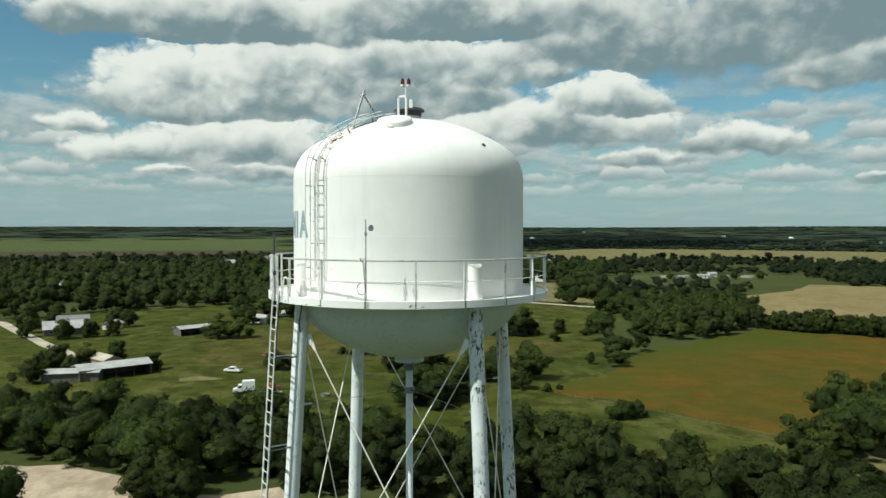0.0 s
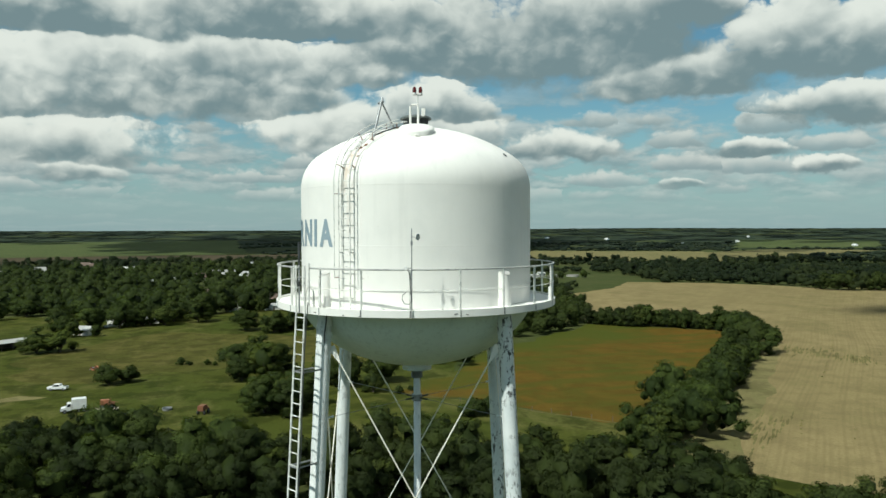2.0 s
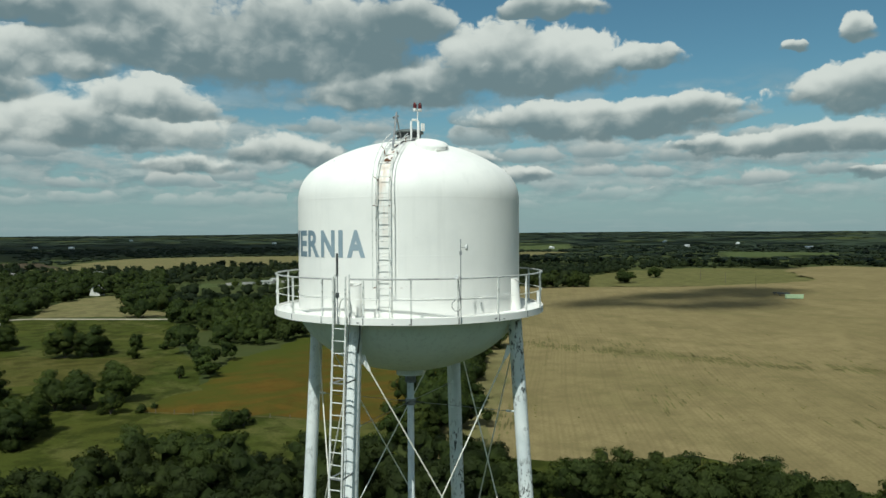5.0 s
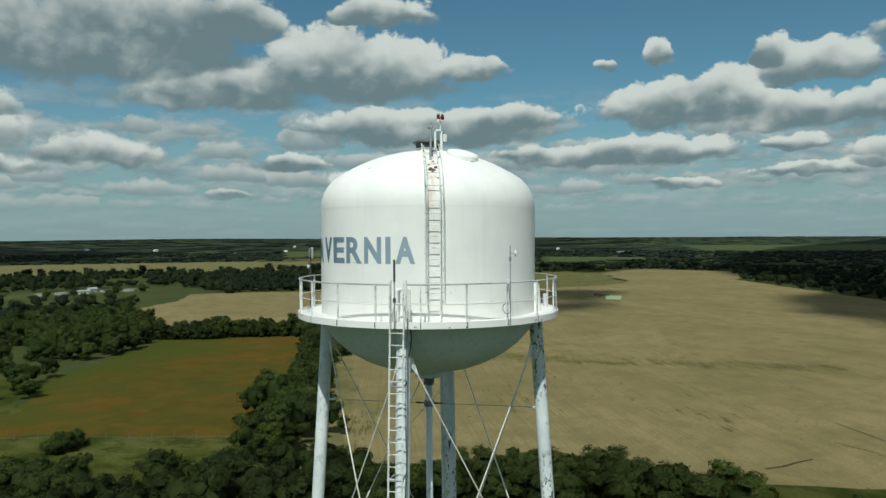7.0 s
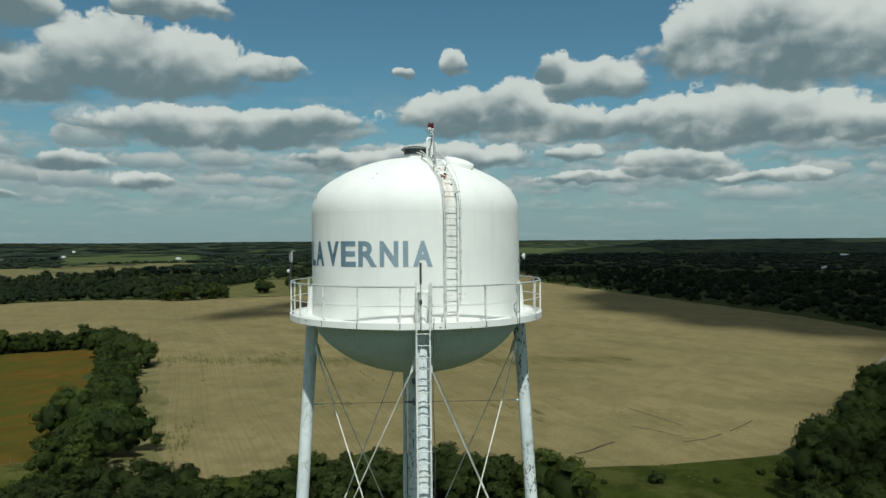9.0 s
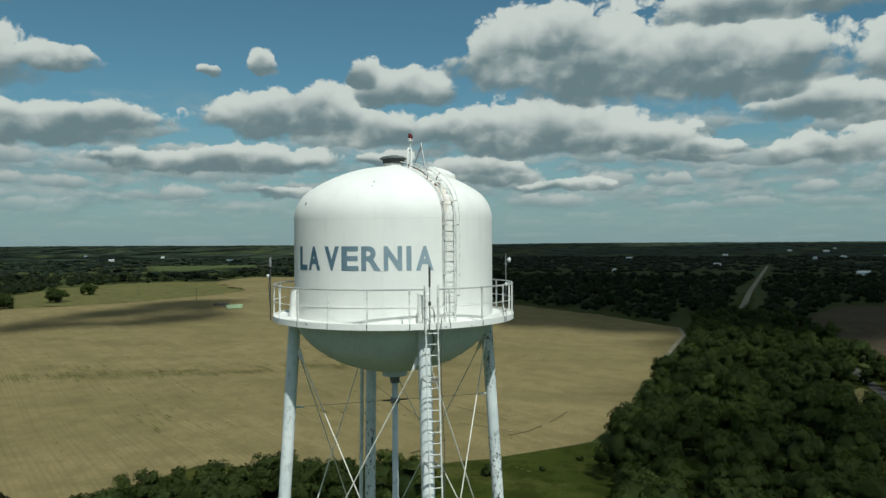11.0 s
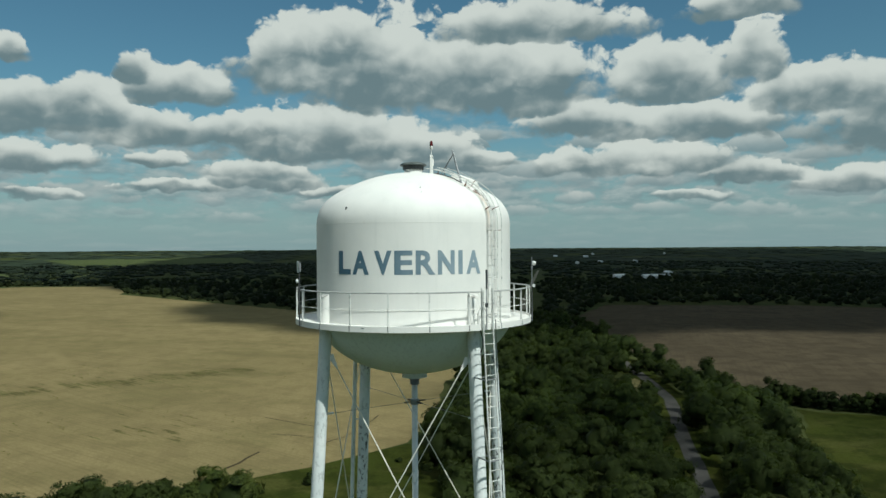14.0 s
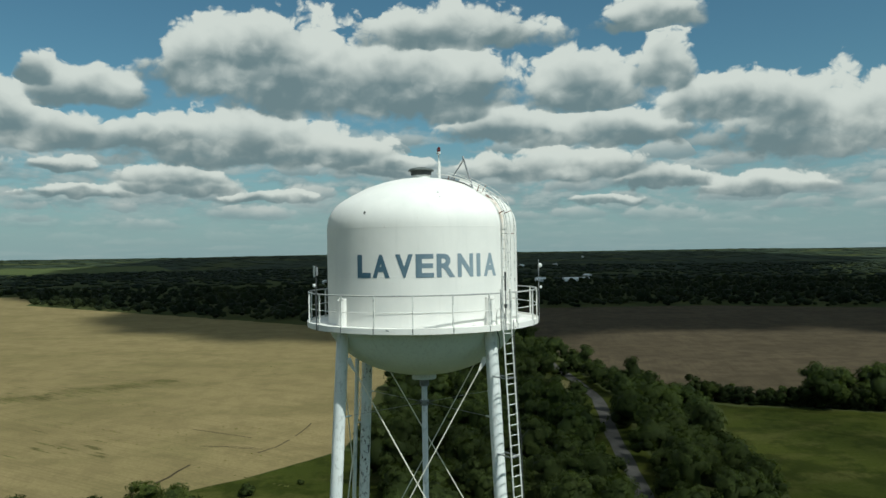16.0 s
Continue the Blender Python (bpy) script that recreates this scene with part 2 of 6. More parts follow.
def painted(name, base, dirt, rust=0.0, mould=0.0, rough=0.45, streak=0.35, runs_from=None):
    """Weathered paint on steel: chalky patches, run marks, rust spots and black mould."""
    m, n, b = material(name, rough)
    p = place(n)
    c = n.mix(n.step(n.noise(p, 0.9, 5), 0.35, 0.7), base, dirt)
    runs = n.noise(n.vec("MULTIPLY", p, (5.0, 5.0, 0.35)), 1.0, 4)
    c = n.mix(n.math("MULTIPLY", n.step(runs, 0.52, 0.78), streak), c, tuple(0.72 * k for k in dirt))
    if rust:
        spots = n.math("MULTIPLY", n.step(n.noise(p, 5.0, 5, 0.7), 0.66, 0.72), n.step(n.noise(p, 0.6, 2), 0.45, 0.62))
        c = n.mix(n.math("MULTIPLY", spots, rust), c, (0.20, 0.085, 0.035))
    if mould:
        spots = n.math("MULTIPLY", n.step(n.noise(n.vec("MULTIPLY", p, (1.0, 1.0, 0.55)), 9.0, 6, 0.72), 0.53, 0.59), n.step(n.noise(p, 0.75, 2), 0.36, 0.56))
        c = n.mix(n.math("MULTIPLY", spots, mould), c, (0.035, 0.038, 0.035))
    if runs_from is not None:
        # rust washed down from the ladder brackets
        x, y, z = n.split(p)
        turn = n.math("MULTIPLY", n.math("ARCTAN2", y, x), 57.2958)
        off = n.math("ABSOLUTE", n.math("SUBTRACT", turn, n.math("ADD", runs_from, n.math("MULTIPLY", n.math("SUBTRACT", n.noise(p, 3.0, 3), 0.5), 5.0))))
        wash = n.math("MULTIPLY", n.step(off, 4.5, 1.0), n.math("MULTIPLY", n.step(z, 46.6, 48.6), n.step(n.noise(n.vec("MULTIPLY", p, (7.0, 7.0, 0.9)), 1.0, 4), 0.38, 0.66)))
        c = n.mix(n.math("MULTIPLY", wash, 0.5), c, (0.50, 0.30, 0.16))
    n.put(b.inputs["Base Color"], c)
    n.put(b.inputs["Roughness"], n.step(n.noise(p, 2.0, 3), 0.3, 0.7, rough - 0.08, rough + 0.15))
    b.inputs["Specular IOR Level"].default_value = 0.25
    bump(n, b, n.noise(p, 14.0, 3), 0.12, 0.01)
    return m


def plain(name, base, other, scale=1.0, rough=0.6, metal=0.0, strength=0.2):
    m, n, b = material(name, rough, metal)
    p = coords(n)
    f = n.noise(p, scale, 5, 0.6)
    n.put(b.inputs["Base Color"], n.mix(n.step(f, 0.3, 0.7), base, other))
    bump(n, b, n.noise(p, scale * 6, 3), strength, 0.02)
    return m


TANK = painted("tank_paint", (0.80, 0.785, 0.74), (0.745, 0.735, 0.695), rust=0.25, streak=0.16, rough=0.58, runs_from=-132.0)
# Tank white with a green cast: light bounced off the grass, put into the paint
BOUNCE_BOWL = painted("bounce_tinted_bowl_paint", (0.70, 0.775, 0.725), (0.64, 0.715, 0.67), rust=0.2, mould=0.12, streak=0.22, rough=0.45)
STEEL = painted("leg_paint", (0.74, 0.76, 0.74), (0.64, 0.67, 0.66), rust=0.35, mould=0.28, streak=0.3)
SPOTTED = painted("mouldy_leg_paint", (0.72, 0.74, 0.72), (0.56, 0.60, 0.60), rust=0.4, mould=0.95, streak=0.4)
RAIL = painted("rail_paint", (0.74, 0.74, 0.70), (0.56, 0.56, 0.53), rust=0.6, mould=0.5, streak=0.4)
# Dirtier rail paint, darkened further: underside shade of the top rail in its colour
TOP_RAIL = painted("dirty_shaded_rail_paint", (0.50, 0.50, 0.48), (0.36, 0.36, 0.35), rust=0.6, mould=0.4, streak=0.4)
ROD = painted("rod_paint", (0.78, 0.75, 0.66), (0.64, 0.61, 0.53), rust=0.5)
RUST = plain("rust", (0.22, 0.09, 0.04), (0.12, 0.05, 0.025), 9, 0.85)
DARK = plain("dark_steel", (0.030, 0.034, 0.034), (0.055, 0.06, 0.06), 6, 0.6)
VENT_PAINT = plain("vent_paint", (0.060, 0.078, 0.072), (0.115, 0.130, 0.125), 5, 0.55)
GALV = plain("galvanised_steel", (0.30, 0.31, 0.31), (0.20, 0.21, 0.22), 8, 0.5, 0.4)
LETTER, ln, lb = material("letter_paint", 0.6)
lp = place(ln)
# Bleached towards the sunny end; the pale tone also holds glare, painted in
bleach_and_glare = ln.math("ADD", ln.split(lp)[1], ln.math("MULTIPLY", ln.math("SUBTRACT", ln.noise(lp, 2.2, 5, 0.6), 0.5), 2.2))
ln.put(lb.inputs["Base Color"], ln.mix(ln.step(bleach_and_glare, 2.3, -2.3), (0.050, 0.112, 0.160), (0.270, 0.340, 0.385)))
GLASS_RED = material("red_glass", 0.15)[0]
GLASS_RED.node_tree.nodes["Principled BSDF"].inputs["Base Color"].default_value = (0.085, 0.008, 0.006, 1)
PLASTIC = plain("white_plastic", (0.72, 0.72, 0.70), (0.66, 0.66, 0.64), 5, 0.4)
CONCRETE = plain("concrete", (0.32, 0.31, 0.28), (0.24, 0.23, 0.21), 2.5, 0.9)
BARK = plain("bark", (0.085, 0.068, 0.050), (0.05, 0.04, 0.03), 5, 0.95, 0, 0.6)
METAL_ROOF = plain("metal_roof", (0.46, 0.46, 0.44), (0.34, 0.33, 0.31), 0.25, 0.5, 0.2)
BROWN_ROOF = plain("brown_shingles", (0.16, 0.11, 0.085), (0.10, 0.075, 0.06), 0.5, 0.9)
GREY_ROOF = plain("grey_shingles", (0.22, 0.21, 0.20), (0.15, 0.145, 0.14), 0.5, 0.9)
SIDING = plain("white_siding", (0.66, 0.65, 0.60), (0.55, 0.54, 0.50), 0.4, 0.7)
TAN_WALL = plain("tan_wall", (0.38, 0.32, 0.24), (0.30, 0.25, 0.19), 0.4, 0.8)
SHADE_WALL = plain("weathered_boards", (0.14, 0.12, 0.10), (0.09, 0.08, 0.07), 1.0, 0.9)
PANE = plain("window_glass", (0.02, 0.025, 0.03), (0.03, 0.035, 0.04), 1.0, 0.08)
TRUCK_WHITE = plain("white_car_paint", (0.78, 0.78, 0.76), (0.70, 0.70, 0.68), 1.0, 0.25)
RUBBER = plain("tyre_rubber", (0.02, 0.02, 0.02), (0.03, 0.03, 0.03), 4, 0.85)
ORANGE = plain("faded_orange_paint", (0.40, 0.16, 0.08), (0.26, 0.10, 0.05), 1.5, 0.6)
GREEN_PAINT = plain("pale_green_paint", (0.36, 0.46, 0.28), (0.28, 0.38, 0.22), 0.8, 0.5)
BLUE_PAINT = plain("blue_paint", (0.06, 0.10, 0.20), (0.04, 0.07, 0.14), 0.8, 0.5)
WOOD = plain("grey_wood", (0.16, 0.13, 0.10), (0.10, 0.085, 0.07), 3, 0.9)


def leaf_material(name, light, dark, lace=0.0):
    m, n, b = material(name, 0.62)
    info = n.t.nodes.new("ShaderNodeObjectInfo").outputs["Random"]
    geo = n.t.nodes.new("ShaderNodeNewGeometry")
    p = geo.outputs["Position"]
    c = n.mix(n.math("MULTIPLY_ADD", geo.outputs["Random Per Island"], 0.5, 0.25), dark, light)
    c = n.mix(n.math("MULTIPLY", n.step(n.noise(p, 0.16, 3), 0.42, 0.64), 0.55), c, tuple(k * s for k, s in zip(light, (1.35, 1.22, 1.0))))
    c = n.mix(n.math("MULTIPLY", n.step(n.noise(p, 0.055, 2), 0.50, 0.66), 0.55), c, tuple(k * s for k, s in zip(light, (1.5, 1.42, 1.15))))
    c = n.mix(n.math("MULTIPLY", info, 0.4), c, tuple(0.62 * k for k in dark))
    c = n.mix(n.math("MULTIPLY", n.step(n.noise(p, 0.012, 2), 0.45, 0.65), 0.35), c, (0.044, 0.054, 0.016))
    n.put(b.inputs["Base Color"], c)
    bump(n, b, n.noise(p, 1.1, 4, 0.65), 0.5, 0.35)
    b.inputs["Specular IOR Level"].default_value = 0.06
    t = n.t.nodes.new("ShaderNodeBsdfTranslucent")
    n.put(t.inputs[0], n.mix(1.0, c, (1.2, 1.3, 0.5), "MULTIPLY"))
    s = n.t.nodes.new("ShaderNodeMixShader")
    s.inputs[0].default_value = 0.30
    n.t.links.new(b.outputs[0], s.inputs[1])
    n.t.links.new(t.outputs[0], s.inputs[2])
    out = s.outputs[0]
    if lace:
        gap = n.step(n.noise(p, lace, 2, 0.6), 0.47, 0.50)
        k = n.t.nodes.new("ShaderNodeMixShader")
        n.put(k.inputs[0], gap)
        n.t.links.new(out, k.inputs[1])
        n.t.links.new(n.t.nodes.new("ShaderNodeBsdfTransparent").outputs[0], k.inputs[2])
        out = k.outputs[0]
    n.t.links.new(out, n.t.nodes["Material Output"].inputs[0])
    return m


LEAF = leaf_material("oak_leaves", (0.054, 0.077, 0.021), (0.026, 0.038, 0.011), 4.0)
LEAF_PALE = leaf_material("mesquite_leaves", (0.068, 0.090, 0.022), (0.043, 0.058, 0.015), 4.2)
# Darker leaf tone for the creek belt and parts of the hedges
LEAF_DARK = leaf_material("dark_oak_leaves", (0.025, 0.036, 0.013), (0.016, 0.023, 0.009), 4.0)
# Crown cores, darker than the sprays: shade inside the crown put into colour
SHADE_CORE = leaf_material("shaded_inner_foliage", (0.025, 0.038, 0.010), (0.017, 0.026, 0.008))
FAR_SHADE_CORE = leaf_material("shaded_far_foliage", (0.015, 0.023, 0.010), (0.011, 0.017, 0.008))
# Leaves of distant woods, with the blue of haze put into their green
HAZE_LEAF = leaf_material("hazed_woods_leaves", (0.024, 0.036, 0.024), (0.018, 0.028, 0.019))
WOODS = leaf_material("far_woods_leaves", (0.018, 0.028, 0.013), (0.012, 0.020, 0.010), 1.3)


def soil(name, a, b_, tint, tint_amount, scale, rows=0.0, row_way=(1, 0), grain=0.35, mottle=0.5, thin=None):
    """Ground cover with patches at several scales, and crop rows where it has them."""
    m, n, b = material(name, 0.95)
    p = place(n)
    large = n.noise(p, scale, 4, 0.55)
    c = n.mix(n.step(large, 0.32, 0.68), a, b_)
    mid = n.noise(n.vec("MULTIPLY", p, (1.0, 0.45, 1.0)), scale * 5, 5, 0.62)
    c = n.mix(n.math("MULTIPLY", n.step(mid, 0.47, 0.64), tint_amount), c, tint)
    tuft = n.noise(p, 0.11, 5, 0.68)
    c = n.mix(n.math("MULTIPLY", n.step(tuft, 0.45, 0.60), mottle), c, tuple(0.50 * k for k in a))
    fine = n.noise(p, 1.3, 4, 0.7)
    c = n.mix(n.math("MULTIPLY", n.step(fine, 0.35, 0.75), grain), c, tuple(0.55 * k for k in a))
    if rows:
        x, y, _ = n.split(p)
        bend = n.math("MULTIPLY", n.noise(p, 0.006, 1), 12.0)
        across = n.math("ADD", n.math("SUBTRACT", n.math("MULTIPLY", x, row_way[1]), n.math("MULTIPLY", y, row_way[0])), bend)
        length = n.math("ADD", n.math("MULTIPLY", x, row_way[0]), n.math("MULTIPLY", y, row_way[1]))
        drill = n.noise(n.xyz(n.math("MULTIPLY", across, 0.85), n.math("MULTIPLY", length, 0.012), 0.0), 1.0, 3, 0.6)
        band = n.noise(n.xyz(n.math("MULTIPLY", across, 0.07), n.math("MULTIPLY", length, 0.018), 5.0), 1.0, 4, 0.6)
        lines = n.math("MULTIPLY_ADD", n.math("SINE", n.math("MULTIPLY", across, 4.5)), 0.075, drill)
        c = n.mix(n.math("MULTIPLY", n.step(lines, 0.42, 0.68), rows), c, tuple(0.60 * k for k in a))
        c = n.mix(n.math("MULTIPLY", n.step(band, 0.44, 0.70), rows * 1.3), c, tuple(0.66 * k for k in a))
    if thin:
        # sown thickly on one side and thinning to grass on the other
        x, y, _ = n.split(p)
        way = n.math("ADD", n.math("MULTIPLY", n.math("SUBTRACT", x, 98.0), 0.62), n.math("MULTIPLY", n.math("SUBTRACT", y, 228.0), -0.78))
        way = n.math("ADD", way, n.math("MULTIPLY", n.math("SUBTRACT", n.noise(p, 0.03, 4, 0.6), 0.5), 130.0))
        streak = n.noise(n.vec("MULTIPLY", p, (0.02, 0.10, 1.0)), 1.0, 4, 0.6)
        c = n.mix(n.step(way, 8.0, -42.0), c, thin)
        c = n.mix(n.math("MULTIPLY", n.step(streak, 0.42, 0.64), 0.75), c, thin)
    n.put(b.inputs["Base Color"], c)
    b.inputs["Specular IOR Level"].default_value = 0.03
    bump(n, b, n.noise(p, 2.2, 4, 0.7), 0.5, 0.12)
    return m


GRASS = soil("pasture_grass", (0.046, 0.059, 0.011), (0.066, 0.070, 0.014), (0.118, 0.110, 0.036), 0.60, 0.016, grain=0.5, mottle=0.75)
PASTURE_DRY = soil("dry_pasture_grass", (0.062, 0.064, 0.015), (0.082, 0.076, 0.020), (0.118, 0.102, 0.034), 0.55, 0.03, grain=0.5, mottle=0.6)
STUBBLE = soil("stubble_field", (0.212, 0.170, 0.079), (0.250, 0.197, 0.095), (0.138, 0.122, 0.050), 0.50, 0.008, rows=0.34, row_way=(0.65, 0.76), grain=0.5, mottle=0.30)
FLOWERS = soil("red_flower_meadow", (0.116, 0.064, 0.012), (0.082, 0.062, 0.011), (0.057, 0.059, 0.010), 0.7, 0.014, mottle=0.35, thin=(0.052, 0.061, 0.010))
DARK_SOIL = soil("ploughed_soil", (0.071, 0.056, 0.035), (0.085, 0.067, 0.042), (0.048, 0.039, 0.025), 0.5, 0.010, rows=0.3, row_way=(0.9, -0.3))
MEADOW = soil("lush_meadow", (0.036, 0.047, 0.008), (0.048, 0.055, 0.010), (0.078, 0.074, 0.022), 0.6, 0.02, grain=0.55, mottle=0.7)
PALE_CROP = soil("pale_green_crop", (0.064, 0.086, 0.030), (0.080, 0.097, 0.036), (0.105, 0.106, 0.046), 0.4, 0.01)
DRY_GRASS = soil("dry_grass", (0.155, 0.138, 0.060), (0.185, 0.160, 0.072), (0.11, 0.112, 0.040), 0.5, 0.02)
SAND = soil("pale_caliche", (0.40, 0.32, 0.23), (0.46, 0.37, 0.27), (0.29, 0.24, 0.165), 0.55, 0.06, grain=0.2)
WEEDS = soil("field_weeds", (0.105, 0.098, 0.036), (0.130, 0.115, 0.046), (0.06, 0.066, 0.022), 0.6, 0.06, mottle=0.6)
WEED_LEAF = leaf_material("weed_leaves", (0.150, 0.145, 0.052), (0.110, 0.110, 0.038))
GULLY = soil("bare_dark_soil", (0.070, 0.056, 0.031), (0.090, 0.072, 0.040), (0.045, 0.042, 0.02), 0.5, 0.2)
BOUNCE_GROUND = soil("bounce_ground", (0.046, 0.054, 0.018), (0.058, 0.062, 0.022), (0.085, 0.078, 0.036), 0.4, 0.05, grain=0.3)
ASPHALT = soil("worn_asphalt", (0.080, 0.077, 0.071), (0.096, 0.091, 0.084), (0.072, 0.07, 0.066), 0.5, 0.1, grain=0.2)
CHALK_ROAD = soil("chalk_road", (0.40, 0.36, 0.28), (0.46, 0.41, 0.32), (0.3, 0.27, 0.2), 0.4, 0.1, grain=0.2)

PALE_DIRT = soil("pale_dirt", (0.225, 0.200, 0.150), (0.270, 0.240, 0.180), (0.17, 0.15, 0.105), 0.4, 0.1, grain=0.2)


# ---- mesh helpers ----
def mesh_of(name, bm, mat, smooth=False):
    me = bpy.data.meshes.new(name)
    if smooth:
        for f in bm.faces:
            f.smooth = True
    bm.to_mesh(me)
    bm.free()
    if mat:
        me.materials.append(mat)
    return me


def part(name, bm, mat, parent, label="", smooth=False):
    ob = new(name, mesh_of(name, bm, mat, smooth) if isinstance(bm, bmesh.types.BMesh) else bm)
    ob.parent = parent
    if label:
        ob["label"] = label
    return ob


def tube(bm, p, q, r, r2=None, seg=8, caps=True):
    p, q = Vector(p), Vector(q)
    way = (q - p).normalized()
    side = way.orthogonal().normalized()
    up = way.cross(side)
    r2 = r if r2 is None else r2
    rings = []
    for c, rad in ((p, r), (q, r2)):
        rings.append([bm.verts.new(c + (side * math.cos(a) + up * math.sin(a)) * rad) for a in (2 * math.pi * i / seg for i in range(seg))])
    for i in range(seg):
        bm.faces.new((rings[0][i], rings[0][(i + 1) % seg], rings[1][(i + 1) % seg], rings[1][i]))
    if caps:
        bm.faces.new(rings[0][::-1])
        bm.faces.new(rings[1])
    return bm


def path_tube(bm, pts, r, seg=6):
    """A bent pipe along points."""
    pts = [Vector(p) for p in pts]
    rings = []
    for i, p in enumerate(pts):
        way = (pts[min(i + 1, len(pts) - 1)] - pts[max(i - 1, 0)]).normalized()
        side = way.cross(Vector((0.31, 0.22, 0.92))).normalized()
        up = way.cross(side)
        rings.append([bm.verts.new(p + (side * math.cos(a) + up * math.sin(a)) * r) for a in (2 * math.pi * k / seg for k in range(seg))])
    for a, b in zip(rings, rings[1:]):
        for i in range(seg):
            bm.faces.new((a[i], a[(i + 1) % seg], b[(i + 1) % seg], b[i]))
    bm.faces.new(rings[0][::-1])
    bm.faces.new(rings[-1])
    return bm


def turned(prof, seg=128, start=0.0, closed=False):
    """A lathe form about z."""
    bm = bmesh.new()
    rings = [[bm.verts.new((r * math.cos(2 * math.pi * i / seg), r * math.sin(2 * math.pi * i / seg), z)) for i in range(seg)] for r, z in prof]
    pairs = list(zip(rings, rings[1:])) + ([(rings[-1], rings[0])] if closed else [])
    for a, b in pairs:
        for i in range(seg):
            bm.faces.new((a[i], a[(i + 1) % seg], b[(i + 1) % seg], b[i]))
    return bm


def box(bm, x0, y0, z0, x1, y1, z1, bevel=0.0):
    v = [bm.verts.new((x, y, z)) for z in (z0, z1) for x, y in ((x0, y0), (x1, y0), (x1, y1), (x0, y1))]
    fs = [bm.faces.new([v[i] for i in f]) for f in ((3, 2, 1, 0), (4, 5, 6, 7), (0, 1, 5, 4), (1, 2, 6, 5), (2, 3, 7, 6), (3, 0, 4, 7))]
    if bevel:
        es = list({e for f in fs for e in f.edges})
        bmesh.ops.bevel(bm, geom=es, offset=bevel, segments=2, affect="EDGES")
    return bm


def prism(bm, outline, y0, y1):
    """A form with an outline in x and z, drawn out along y."""
    a = [bm.verts.new((x, y0, z)) for x, z in outline]
    b = [bm.verts.new((x, y1, z)) for x, z in outline]
    bm.faces.new(a)
    bm.faces.new(b[::-1])
    for i in range(len(a)):
        j = (i + 1) % len(a)
        bm.faces.new((a[j], a[i], b[i], b[j]))
    bmesh.ops.recalc_face_normals(bm, faces=bm.faces[:])
    return bm


def empty(name, x=0, y=0, z=0, turn=0, label="", category="", group=""):
    ob = new(name)
    ob.matrix_world = pose(x, y, z, 0, 0, turn)
    return tagged(ob, label, category, group)


def at(r, deg, z):
    return Vector((r * math.cos(radians(deg)), r * math.sin(radians(deg)), z))


def raw_mesh(name, verts, tris, mat, smooth=False, inner=None, core=None, normals=None):
    """A mesh from arrays of corners and triangles."""
    me = bpy.data.meshes.new(name)
    verts, tris = np.asarray(verts, np.float32), np.asarray(tris, np.int32)
    me.vertices.add(len(verts))
    me.vertices.foreach_set("co", verts.ravel())
    me.loops.add(tris.size)
    me.loops.foreach_set("vertex_index", tris.ravel())
    me.polygons.add(len(tris))
    me.polygons.foreach_set("loop_start", np.arange(0, tris.size, 3, dtype=np.int32))
    if smooth:
        me.polygons.foreach_set("use_smooth", np.ones(len(tris), bool))
    me.update(calc_edges=True)
    me.materials.append(mat)
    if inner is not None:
        me.materials.append(core or SHADE_CORE)
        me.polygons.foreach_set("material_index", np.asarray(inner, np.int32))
    if normals is not None:
        me.normals_split_custom_set_from_vertices(np.asarray(normals, np.float32))
    return me


# ---- ground ----
def rise(x, y):
    """Height of the land: flat round the tower, low hills far off."""
    r = math.hypot(x, y)
    if r < 1800:
        return 0.0
    k = min((r - 1800) / 3150, 1.0)
    hills = noise.noise(Vector((x / 1400, y / 1400, 3.0))) * 7 + noise.noise(Vector((x / 420, y / 420, 9.0))) * 2
    return k * k * (3 - 2 * k) * (39.5 + hills * k)


